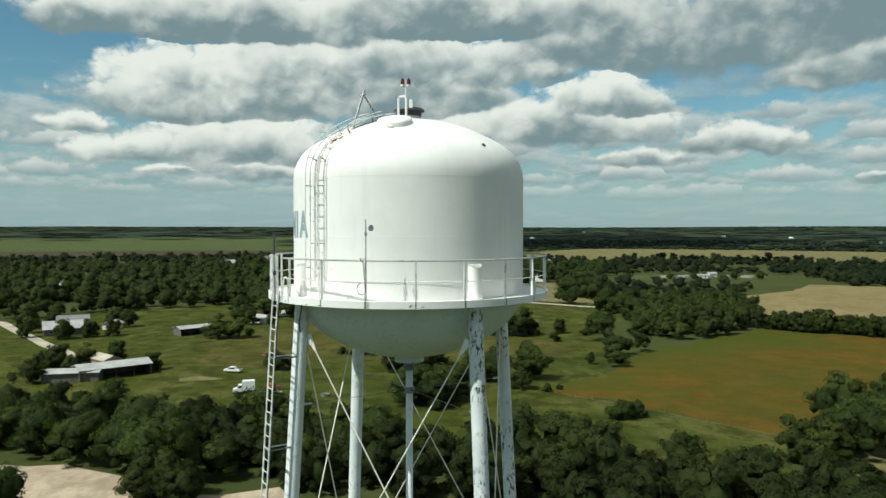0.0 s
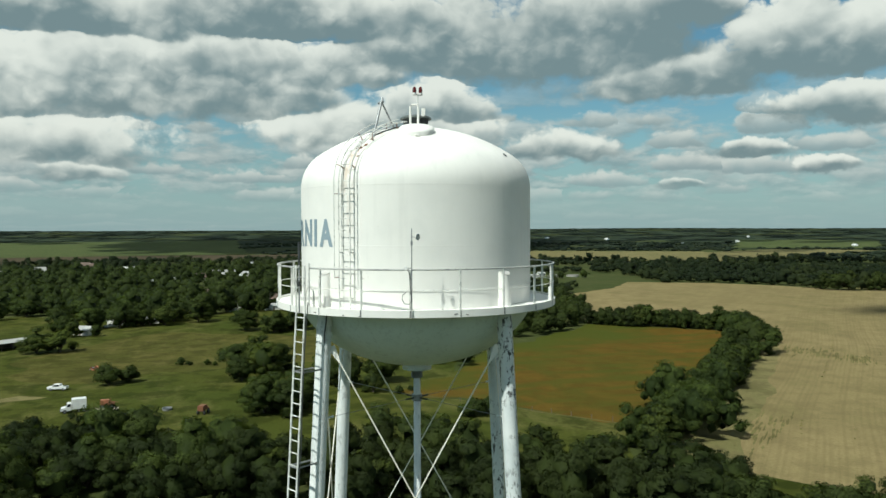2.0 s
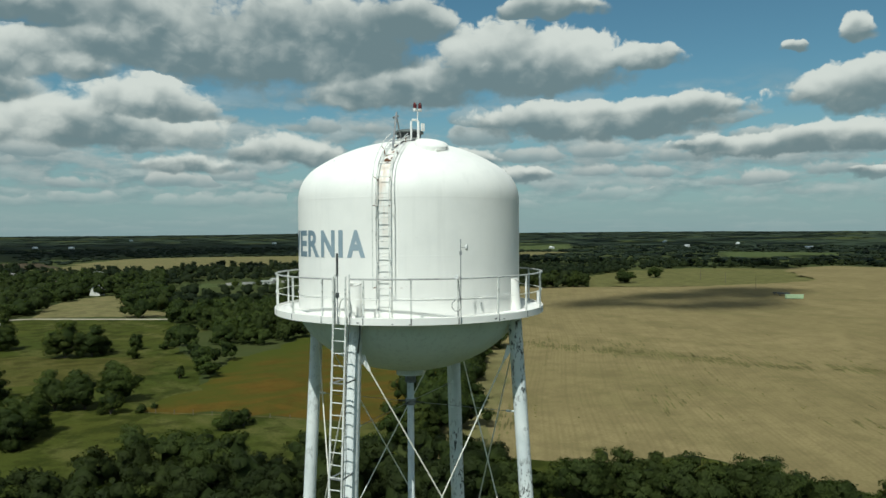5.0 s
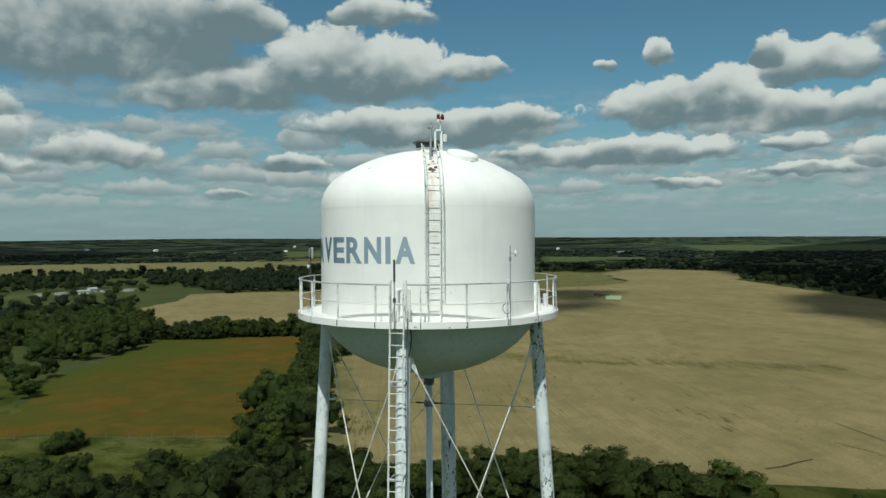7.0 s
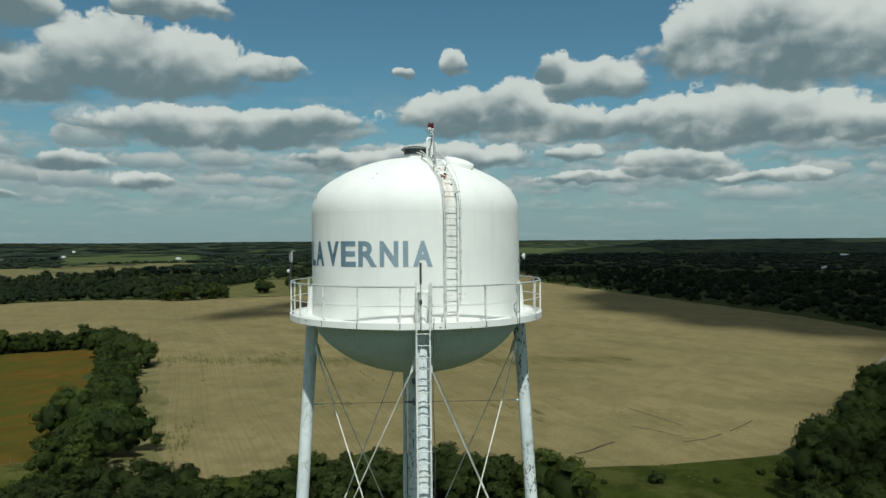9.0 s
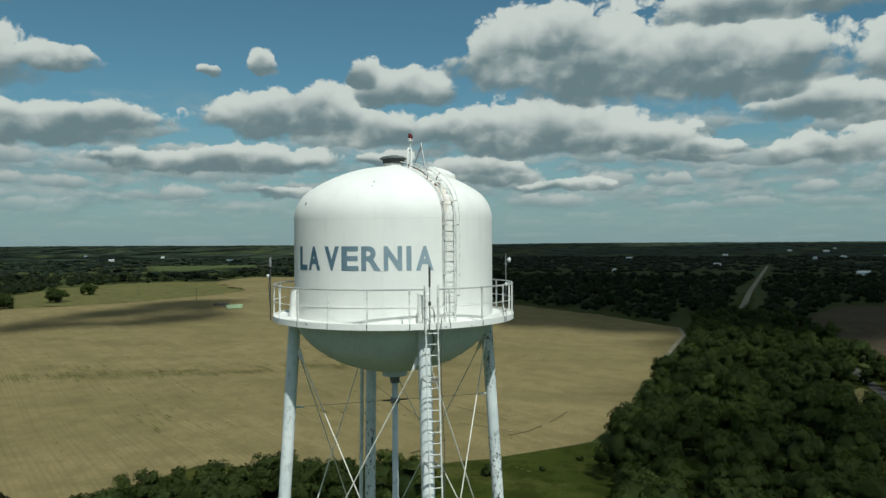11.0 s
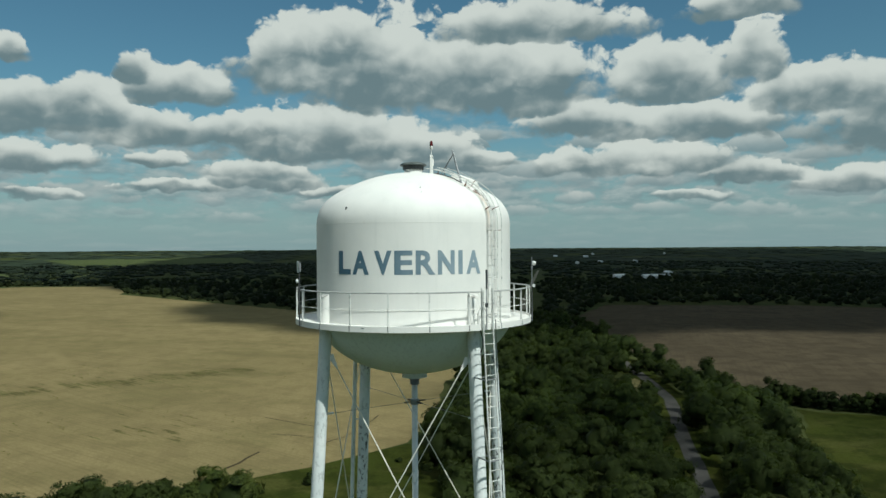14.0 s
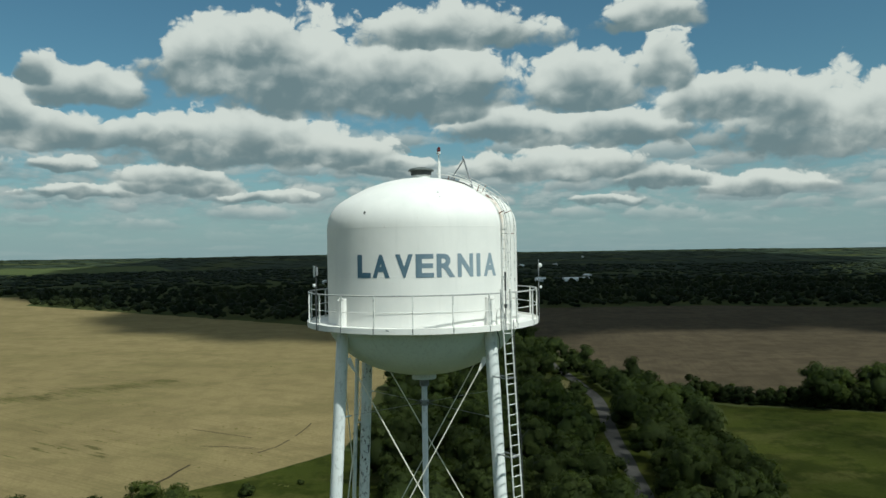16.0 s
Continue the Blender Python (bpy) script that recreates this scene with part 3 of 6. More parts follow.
def build_ground():
    seg, radii = 240, [0, 40, 120, 300, 600, 1000, 1400, 1800] + [1800 + 75 * i for i in range(1, 43)]
    bm = bmesh.new()
    centre = bm.verts.new((0, 0, 0))
    rings = []
    for r in radii[1:]:
        ring = []
        for i in range(seg):
            x, y = r * math.cos(2 * math.pi * i / seg), r * math.sin(2 * math.pi * i / seg)
            ring.append(bm.verts.new((x, y, rise(x, y))))
        rings.append(ring)
    for i in range(seg):
        bm.faces.new((centre, rings[0][i], rings[0][(i + 1) % seg]))
    for a, b in zip(rings, rings[1:]):
        for i in range(seg):
            bm.faces.new((a[i], b[i], b[(i + 1) % seg], a[(i + 1) % seg]))
    m, n, b = material("far_country", 0.95)
    p = place(n)
    c = n.mix(n.step(n.noise(p, 0.016, 4), 0.35, 0.66), (0.040, 0.052, 0.017), (0.056, 0.062, 0.022))
    c = n.mix(n.math("MULTIPLY", n.step(n.noise(p, 0.09, 5, 0.65), 0.5, 0.7), 0.35), c, (0.096, 0.094, 0.040))
    c = n.mix(n.math("MULTIPLY", n.step(n.noise(p, 1.2, 4, 0.7), 0.35, 0.75), 0.35), c, (0.045, 0.062, 0.014))
    # far off the land is mostly scrub and woodland, its green blued for haze
    hazed_scrub = n.math("MULTIPLY", n.step(n.math("SQRT", n.math("MULTIPLY_ADD", n.split(p)[0], n.split(p)[0], n.math("MULTIPLY", n.split(p)[1], n.split(p)[1]))), 1300.0, 2100.0), n.step(n.noise(p, 0.0035, 3), 0.62, 0.52))
    c = n.mix(n.math("MULTIPLY", hazed_scrub, 0.9), c, (0.027, 0.039, 0.025))
    bump(n, b, n.noise(p, 2.0, 4, 0.7), 0.5, 0.12)
    b.inputs["Specular IOR Level"].default_value = 0.03
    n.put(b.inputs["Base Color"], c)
    tagged(new("ground", mesh_of("ground", bm, m, True)), "rolling green pasture land reaching to low wooded hills", "ground", kind="structure")


build_ground()

FIELDS = {
    "stubble": [(76, 108), (137, 175), (217, 279), (205, 293), (172, 312), (150, 332), (165, 395), (181, 466), (250, 522), (290, 581), (349, 552), (391, 508), (408, 458), (440, 446), (507, 458),
                (720, 532), (948, 524), (958, 396), (815, 328), (778, 319), (475, 18), (409, -27), (385, -29), (283, -17), (241, -10), (157, 3), (138, 24), (125, 42),
                (118, 84), (97, 90), (85, 103)],
    "meadow": [(28, 192), (50, 210), (72, 255), (108, 285), (143, 321), (165, 305), (196, 281), (168, 247), (120, 190), (89, 156), (78, 144), (47, 175)],
    "pasture": [(-215, 310), (-125, 165), (-95, 156), (-35, 136), (10, 134), (45, 112), (66, 118), (78, 142), (47, 175), (28, 192), (50, 210), (62, 255), (66, 330), (92, 350),
                (80, 416), (25, 456), (-10, 433), (-49, 398), (-84, 382), (-140, 425), (-160, 400), (-225, 340)],
    "caliche": [(-120, 131), (-87, 125), (-75, 123), (-61, 117), (-52, 108), (-38, 108), (-30, 111), (-24, 104), (-40, 92), (-66, 98), (-80, 112), (-120, 112)],
    "verge": [(85, 103), (97, 90), (118, 84), (125, 42), (138, 24), (157, 3), (152, -9), (120, -10), (88, -14), (50, 8), (20, 60), (-20, 90), (-20, 104), (20, 104), (55, 76)],
    "ploughed": [(204, -104), (240, -95), (363, -93), (452, -93), (582, -150), (560, -300), (497, -410), (330, -330), (199, -178), (186, -142), (194, -120)],
    "green": [(87, -74), (151, -94), (188, -108), (167, -150), (190, -190), (150, -230), (60, -180), (50, -90)],
    "far_tan": [(137, 1275), (271, 1500), (419, 1480), (800, 1300), (640, 930), (520, 880), (436, 985), (290, 1050), (180, 1080)],
    "far_dry": [(75, 1121), (284, 1449), (380, 1380), (339, 1018), (84, 990)],
    "far_pale": [(1214, 884), (1400, 1060), (1489, 823), (1347, 741), (1110, 805)],
    "far_green": [(-1750, 1750), (-900, 2450), (-150, 2650), (-60, 1400), (-300, 1370), (-700, 1290), (-1000, 1180)],
    "far_crop": [(-1000, 1180), (-700, 1290), (-300, 1370), (100, 1370), (110, 1130), (-240, 1140), (-560, 1050), (-820, 900)],
    "far_lea": [(1000, 1500), (1250, 1350), (1750, 1900), (1450, 2150)],
    "far_ley": [(2000, 900), (2300, 500), (2900, 700), (2600, 1300)],
    "far_meadow": [(1039, 1400), (1164, 1253), (760, 1010), (597, 1040), (700, 1200)],
    "yard": [(24, 463), (45, 452), (62, 444), (84, 424), (98, 430), (88, 470), (84, 530), (92, 600), (66, 590), (40, 540)],
    "dry_pasture": [(-96, 280), (-58, 338), (-37, 335), (7, 312), (52, 279), (46, 243), (4, 250), (-22, 244), (-40, 236), (-62, 224), (-84, 232)],
    "bare_patch": [(-80, 203), (-70, 205), (-68, 208), (-76, 210), (-81, 207)],
    "lawn": [(164, 640), (290, 650), (300, 700), (160, 690)],
    "bounce_area": [(-60, -60), (60, -60), (75, 0), (55, 60), (0, 78), (-55, 60), (-75, 0)],
    "clearing": [(150, 560), (240, 540), (310, 555), (340, 705), (160, 705)],
    "glade": [(215, -68), (238, -66), (243, -76), (220, -76)],
}


def field(name, key, mat, lift, label, ragged=1.2):
    """A field as a sheet just above the ground, with a ragged edge."""
    pts = [Vector(p) for p in FIELDS[key]]
    edge = []
    for a, b in zip(pts, pts[1:] + pts[:1]):
        k = max(1, int((b - a).length / 6))
        side = Vector((a.y - b.y, b.x - a.x)).normalized()
        for i in range(k):
            p = a.lerp(b, i / k)
            edge.append(p + side * noise.noise(Vector((p.x / 9, p.y / 9, 1.5))) * ragged * 2)
    bm = bmesh.new()
    bm.faces.new([bm.verts.new((p.x, p.y, lift)) for p in edge])
    bmesh.ops.triangulate(bm, faces=bm.faces[:])
    if max(p.length for p in pts) > 1800:
        for _ in range(5):
            long = [e for e in bm.edges if e.calc_length() > 130]
            bmesh.ops.subdivide_edges(bm, edges=long, cuts=1)
            bmesh.ops.triangulate(bm, faces=bm.faces[:])
        for v in bm.verts:
            v.co.z = rise(v.co.x, v.co.y) + lift + 0.5
    bmesh.ops.recalc_face_normals(bm, faces=bm.faces[:])
    if sum(f.normal.z for f in bm.faces) < 0:
        bmesh.ops.reverse_faces(bm, faces=bm.faces[:])
    return tagged(new(name, mesh_of(name, bm, mat)), label, "field", kind="structure")


field("stubble_field", "stubble", STUBBLE, 0.03, "wide tan harvested field with faint crop rows")
field("flower_meadow", "meadow", FLOWERS, 0.05, "meadow tinted rusty orange by wild flowers", 3.0)
field("pasture", "pasture", GRASS, 0.02, "grazed green pasture with pale dry patches")
field("dry_pasture", "dry_pasture", PASTURE_DRY, 0.028, "drier olive-brown belt across the pasture", 4.0)
field("bare_patch", "bare_patch", DRY_GRASS, 0.05, "small worn bare patch in the pasture")
field("caliche_lot", "caliche", SAND, 0.07, "bare pale caliche lot with wheel marks", 1.6)
field("grass_verge", "verge", MEADOW, 0.05, "rough grass between the woods and the field")
field("ploughed_field", "ploughed", DARK_SOIL, 0.04, "bare brown ploughed field under cloud shade")
field("green_meadow", "green", MEADOW, 0.04, "smooth green hay meadow beside the wood")
field("far_stubble_field", "far_tan", DRY_GRASS, 0.3, "distant pale tan field between tree belts", 4)
field("far_dry_field", "far_dry", DRY_GRASS, 0.35, "distant field of dry yellowish grass", 4)
field("far_pale_crop", "far_pale", PALE_CROP, 0.3, "distant light green crop field", 4)
field("far_green_field", "far_green", PALE_CROP, 0.4, "distant wide pale green field", 4)
field("far_ploughed_strip", "far_crop", DARK_SOIL, 0.45, "distant strip of brown soil", 4)
field("far_lea_field", "far_lea", PALE_CROP, 0.3, "distant light green pasture on rising land", 4)
field("far_ley_field", "far_ley", PALE_CROP, 0.3, "distant green field on the low hills", 4)
field("far_dry_meadow", "far_meadow", DRY_GRASS, 0.42, "distant pale dry meadow", 4)
field("dry_yard", "yard", DRY_GRASS, 0.05, "yellowed dry grass yard beside the houses")
field("mown_lawn", "lawn", PALE_CROP, 0.05, "mown lawn round the treatment basins")
# Added sheet, mostly out of view, tinting the light bounced onto the bowl
field("bounce_sheet", "bounce_area", BOUNCE_GROUND, 0.03, "added ground sheet, mostly unseen, tinting bounce light under the tower")
field("road_glade", "glade", DRY_GRASS, 0.05, "sunlit patch of yellow grass beside the road")


def strip(name, line, width, mat, lift, label, category, kind="structure", wob=0.6):
    pts = []
    for a, b in zip(line, line[1:]):
        a, b = Vector(a), Vector(b)
        k = max(2, int((b - a).length / 7))
        pts += [a.lerp(b, i / k) for i in range(k)]
    pts.append(Vector(line[-1]))
    bm, last = bmesh.new(), None
    for i, p in enumerate(pts):
        way = (pts[min(i + 1, len(pts) - 1)] - pts[max(i - 1, 0)]).normalized()
        side = Vector((-way.y, way.x))
        w = width / 2 * (1 + wob * 0.4 * noise.noise(Vector((p.x / 5, p.y / 5, 7))))
        mid = p + side * noise.noise(Vector((p.x / 25, p.y / 25, 2))) * wob
        row = [bm.verts.new((*(mid + side * w * s), lift)) for s in (-1, 0, 1)]
        if last:
            for j in (0, 1):
                bm.faces.new((last[j], last[j + 1], row[j + 1], row[j])[::-1])
        last = row
    bmesh.ops.recalc_face_normals(bm, faces=bm.faces[:])
    if sum(f.normal.z for f in bm.faces) < 0:
        bmesh.ops.reverse_faces(bm, faces=bm.faces[:])
    return tagged(new(name, mesh_of(name, bm, mat)), label, category, kind=kind)


ROAD = [(60, -40), (121, -56), (158, -65), (205, -77), (232, -80), (300, -84), (400, -80), (523, -74), (712, -104), (1100, -170), (1499, -239)]
LANE = [(-260, 372), (-215, 338), (-156, 270), (-128, 240)]
STREET = [(-40, 470), (25, 456), (78, 416), (95, 405), (150, 415)]
strip("road_shoulder", ROAD[:9], 12, MEADOW, 0.025, "rough grass along both sides of the road", "verge", wob=0.8)
strip("road", ROAD[:8], 3.8, ASPHALT, 0.09, "narrow worn asphalt road through the wood", "road")
strip("far_road", ROAD[7:], 4.6, PALE_DIRT, 0.09, "pale gravel road running straight away through far woods", "road")
strip("farm_lane", LANE, 5, CHALK_ROAD, 0.08, "pale gravel farm lane", "road")
strip("town_street", STREET, 5, CHALK_ROAD, 0.08, "pale street at the edge of the houses", "road")
BAND = soil("weedy_stubble", (0.138, 0.124, 0.048), (0.162, 0.142, 0.058), (0.095, 0.095, 0.034), 0.7, 0.05, mottle=0.55)
WEED_LINE = [(165, 262), (184, 230), (198, 195), (213, 165), (226, 132), (254, 90), (272, 64)]
strip("field_track", [(283, -16), (330, -22), (372, -29), (409, -28)], 1.8, PALE_DIRT, 0.08, "pale track along the field corner", "track")
strip("field_margin", [(73, 110), (132, 177), (174, 230), (213, 282)], 13, DRY_GRASS, 0.045, "dry brown grass margin between hedge and stubble", "verge", wob=1.2)
strip("meadow_path", [(28, 191), (47, 175), (62, 158), (78, 143)], 0.8, WEEDS, 0.08, "faint path along the meadow edge", "path")
for line, wd in (([(138, 43), (142, 41), (146, 40), (151, 38)], 0.7), ([(187, 44), (181, 36), (174, 27)], 0.4), ([(167, 39), (165, 32), (163, 25)], 0.4), ([(158, 23), (163, 19), (170, 17)], 0.55), ([(174, 16), (188, 13)], 0.35), ([(163, 29), (161, 23)], 0.45)):
    strip("erosion_gully", line, wd, GULLY, 0.06, "dark washed-out furrow in the tan field", "gully", "stuff", 1.5)


def weed_patches():
    """Scattered tufts of weeds in runs along the rows."""
    q = np.random.default_rng(8)
    spots = []
    for _ in range(90):
        x, y = q.uniform(100, 300), q.uniform(20, 240)
        for _ in range(q.integers(3, 9)):
            run = q.normal() * 8.0
            spots.append((x + 0.65 * run, y + 0.76 * run))
    V, T = [], []
    for x, y in spots:
        for _ in range(3):
            w, h, a = q.uniform(0.06, 0.16), q.uniform(0.08, 0.26), q.uniform(0, 6.28)
            dx, dy = w * math.cos(a), w * math.sin(a)
            k = len(V)
            ox, oy = x + q.normal() * 0.2, y + q.normal() * 0.2
            V += [(ox - dx, oy - dy, 0.02), (ox + dx, oy + dy, 0.02), (ox + dx * 0.7 + q.normal() * 0.12, oy + dy * 0.7 + q.normal() * 0.12, h), (ox - dx * 0.8 + q.normal() * 0.12, oy - dy * 0.8 + q.normal() * 0.12, h * 0.8)]
            T += [(k, k + 1, k + 2), (k, k + 2, k + 3)]
    keep = inside_field(V, T)
    tagged(new("weed_tufts", raw_mesh("weed_tufts", V, keep, WEED_LEAF)), "scattered green weed tufts in the tan field", "weeds", kind="stuff")


def weed_streaks():
    """Thin ragged runs of low weeds that follow the rows."""
    q = np.random.default_rng(21)
    V, T = [], []
    patches = [(x + (x1 - x) * k / 6 + q.normal() * 1.5, y + (y1 - y) * k / 6 + q.normal() * 1.5, q.integers(12, 34), 0.55) for (x, y), (x1, y1) in zip(WEED_LINE, WEED_LINE[1:]) for k in range(6)]
    for x, y, count, size in patches + [(99, 127, 34, 1.0), (108, 138, 22, 1.0), (190, 222, 30, 1.3), (216, 196, 40, 1.4), (228, 150, 26, 1.2), (150, 120, 22, 1.6), (245, 110, 22, 1.3), (170, 70, 16, 1.5)]:
        for _ in range(count):
            start, across = q.normal() * 6.5 * size, q.normal() * 3.6 * size
            steps = q.integers(5, 14)
            lift = 0.055 + 0.0015 * (len(T) % 37)
            for i in range(steps + 1):
                run = start + i * 0.8
                w = q.uniform(0.05, 0.42) * math.sin(math.pi * (i + 0.3) / (steps + 0.6))
                shift = across + q.normal() * 0.05
                V += [(x + 0.65 * run + 0.76 * (shift + k * w), y + 0.76 * run - 0.65 * (shift + k * w), lift) for k in (-1, 1)]
                if i:
                    k = len(V) - 4
                    T += [(k, k + 1, k + 3), (k, k + 3, k + 2)]
    tagged(new("weed_streaks", raw_mesh("weed_streaks", V, inside_field(V, T), BAND)), "thin olive streaks of low weeds along the stubble rows", "weeds", kind="stuff")


def inside_field(V, T):
    """Keeps what stands clear of the hedge."""
    return [t for t in T if (V[t[0]][0] - 76) * 0.76 - (V[t[0]][1] - 108) * 0.65 > 2.0]


weed_patches()
weed_streaks()
FIELDS["field_end"] = [(412, 470), (462, 432), (499, 402), (563, 386), (650, 372), (762, 470), (850, 530), (760, 600), (660, 610), (560, 566), (470, 500)]
END_GRASS = soil("olive_dry_grass", (0.118, 0.113, 0.040), (0.145, 0.132, 0.050), (0.080, 0.085, 0.026), 0.6, 0.02)
field("grassy_field_end", "field_end", END_GRASS, 0.06, "yellowish grass at the far end of the field", 5.0)


# ---- water tower ----
R, EDGE, DECK = 3.24, 3.92, 45.12
EAVE, KNUCKLE, CAP = 48.22, 1.10, 4.95
CAP_Z = EAVE - math.sqrt((CAP - KNUCKLE) ** 2 - (R - KNUCKLE) ** 2)
TURN = math.atan2(EAVE - CAP_Z, R - KNUCKLE)
LEGS = (-146.3, -56.7, 33.5, 122.4)
tower = empty("water_tower", 0, 0, 0, 0, "tall white steel water tower with a domed tank on four legs", "water tower")


def leg_r(z):
    return 3.19 + 0.0657 * (46 - z)


def dome(t, off=0.0):
    """Radius and height on the roof, t from 0 at the eave to 1 at the top, lifted off it by off: a rounded knuckle under a flatter cap."""
    run = t * (KNUCKLE * TURN + CAP * (math.pi / 2 - TURN))
    if run < KNUCKLE * TURN:
        a = run / KNUCKLE
        return R - KNUCKLE + (KNUCKLE + off) * math.cos(a), EAVE + (KNUCKLE + off) * math.sin(a)
    a = TURN + (run - KNUCKLE * TURN) / CAP
    return (CAP + off) * math.cos(a), CAP_Z + (CAP + off) * math.sin(a)


def on_dome(x, y, off=0.0):
    """The place on the roof over (x, y)."""
    r = math.hypot(x, y)
    if r > CAP * math.cos(TURN):
        return Vector((x, y, EAVE + math.sqrt(max(KNUCKLE ** 2 - (r - R + KNUCKLE) ** 2, 0)) + off))
    return Vector((x, y, CAP_Z + math.sqrt(CAP ** 2 - r * r) + off))


part("shell", turned([(R, 44.9), (R, 46.2), (R, 47.4), (R, EAVE)]), TANK, tower, "white cylindrical tank wall", True)
roof = part("dome", turned([dome(i / 48) for i in range(48)] + [(0.012, CAP_Z + CAP)]), TANK, tower, "smooth white domed roof", True)
bowl = [(R * max(1 - (k / 32) ** 1.52, 0) ** 0.474, 44.98 - 1.73 * (k / 32)) for k in range(32)] + [(0.02, 43.25)]
part("bowl", turned(bowl), BOUNCE_BOWL, tower, "rounded tank bottom", True)
for z in (46.68, 48.20):
    part("weld_seam", turned([(R - 0.004, z - 0.03), (R + 0.0015, z - 0.012), (R + 0.0015, z + 0.012), (R - 0.004, z + 0.03)]), TANK, tower)
part("bowl_flange", turned([(0.02, 43.08), (0.42, 43.08), (0.42, 43.16), (0.36, 43.26)], 40), STEEL, tower)
deck = part("balcony", turned([(R - 0.02, DECK), (EDGE, DECK), (EDGE, DECK - 0.006), (R - 0.02, DECK - 0.006)], 120, closed=True), TANK, tower, "narrow walkway round the tank")
part("balcony_edge", turned([(EDGE - 0.012, 45.00), (EDGE + 0.012, 45.00), (EDGE + 0.012, 45.175), (EDGE - 0.012, 45.175)], 120, closed=True), TANK, deck)
post_mesh = None
POSTS = [240.0 + 17.65 * k for k in range(-8, 9)] + [40.6, 60.0, 79.4]
for a in POSTS:
    if post_mesh is None:
        bm = bmesh.new()
        box(bm, -0.022, -0.022, 0, 0.022, 0.022, 1.09, 0.005)
        box(bm, 0.0, -0.028, -0.06, 0.044, 0.028, 0.12)
        post_mesh = mesh_of("railing_post", bm, RAIL)
    ob = part("railing_post", post_mesh, None, tower)
    ob.matrix_world = Matrix.Translation(at(EDGE - 0.03, a, 45.05)) @ pose(0, 0, 0, 0, 0, a)


joint_mesh = mesh_of("fascia_joint", box(bmesh.new(), 0, -0.010, 45.002, 0.004, 0.010, 45.172), DARK)
for a in POSTS:
    part("fascia_joint", joint_mesh, None, deck).matrix_world = pose(0, 0, 0, 0, 0, a) @ pose(EDGE + 0.0125, 0, 0)


def hoop(r, z, a0, a1, rad, n=90):
    return path_tube(bmesh.new(), [at(r, a0 + (a1 - a0) * i / n, z) for i in range(n + 1)], rad, 6)


gate0, gate1 = -143.0, -149.0
part("top_rail", hoop(EDGE - 0.03, 46.135, gate0, gate1 + 360, 0.024), TOP_RAIL, tower)
part("mid_rail", hoop(EDGE - 0.03, 45.63, gate0, gate1 + 360, 0.010), TANK, tower)
part("kick_cable", hoop(R + 0.03, 45.60, 0, 360, 0.006), RAIL, tower)
for a in (gate0, gate1):
    part("gate_post", tube(bmesh.new(), at(EDGE, a, 45.0), at(EDGE, a, 46.25), 0.024), RAIL, tower)

# legs, each with its cap, gussets and lugs
for i, a in enumerate(LEGS):
    bm = bmesh.new()
    zs = [0.4, 12, 24, 34, 40, 44, 45.0]
    rings = []
    for k, z in enumerate(zs):
        c = at(leg_r(z), a, z)
        ring = []
        for s in range(28):
            b = 2 * math.pi * s / 28
            out = at(0.195 * math.cos(b), a, 0) + at(0.195 * math.sin(b), a + 90, 0)
            ring.append(bm.verts.new(c + out))
        rings.append(ring)
    for p, q in zip(rings, rings[1:]):
        for s in range(28):
            bm.faces.new((p[s], p[(s + 1) % 28], q[(s + 1) % 28], q[s]))
    bm.faces.new(rings[0][::-1])
    leg = part("leg", bm, SPOTTED if i in (1, 2) else STEEL, tower, "leaning tubular leg with flaking white paint", True)
    bm, ends = bmesh.new(), []
    for z, sag in ((45.0, 0.0), (46.02, 0.11)):
        ends.append([bm.verts.new(at(leg_r(z), a, z) + at(0.197 * math.cos(2 * math.pi * s / 28), a, 0) + at(0.197 * math.sin(2 * math.pi * s / 28), a + 90, 0) - Vector((0, 0, sag * math.cos(2 * math.pi * s / 28)))) for s in range(28)])
    for s in range(28):
        bm.faces.new((ends[0][s], ends[0][(s + 1) % 28], ends[1][(s + 1) % 28], ends[1][s]))
    part("leg_head", bm, TANK, leg, "clean white leg top above the walkway", True)
    bm = bmesh.new()
    bm.faces.new([bm.verts.new(v) for v in (at(leg_r(46.02), a, 46.02) + at(0.205 * math.cos(2 * math.pi * s / 28), a, 0) + at(0.205 * math.sin(2 * math.pi * s / 28), a + 90, 0) + Vector((0, 0, 0.008 - 0.11 * math.cos(2 * math.pi * s / 28))) for s in range(28))])
    bmesh.ops.solidify(bm, geom=bm.faces[:], thickness=0.025)
    part("cap", bm, TANK, leg)
    for z in (38.2, 32.0, 26.0):
        bm = bmesh.new()
        tube(bm, at(leg_r(z), a, z), at(leg_r(z - 0.05), a, z - 0.05), 0.2, seg=28)
        part("weld_band", bm, STEEL, leg)
    bm = bmesh.new()
    box(bm, -0.45, -0.45, 0, 0.45, 0.45, 0.4, 0.04)
    part("footing", bm, CONCRETE, leg).location = at(leg_r(0.2), a, 0)
    part("lug", tube(bmesh.new(), at(leg_r(42.24) - 0.19, a, 42.24), at(leg_r(42.24) - 0.42, a, 42.24), 0.03), STEEL, leg)

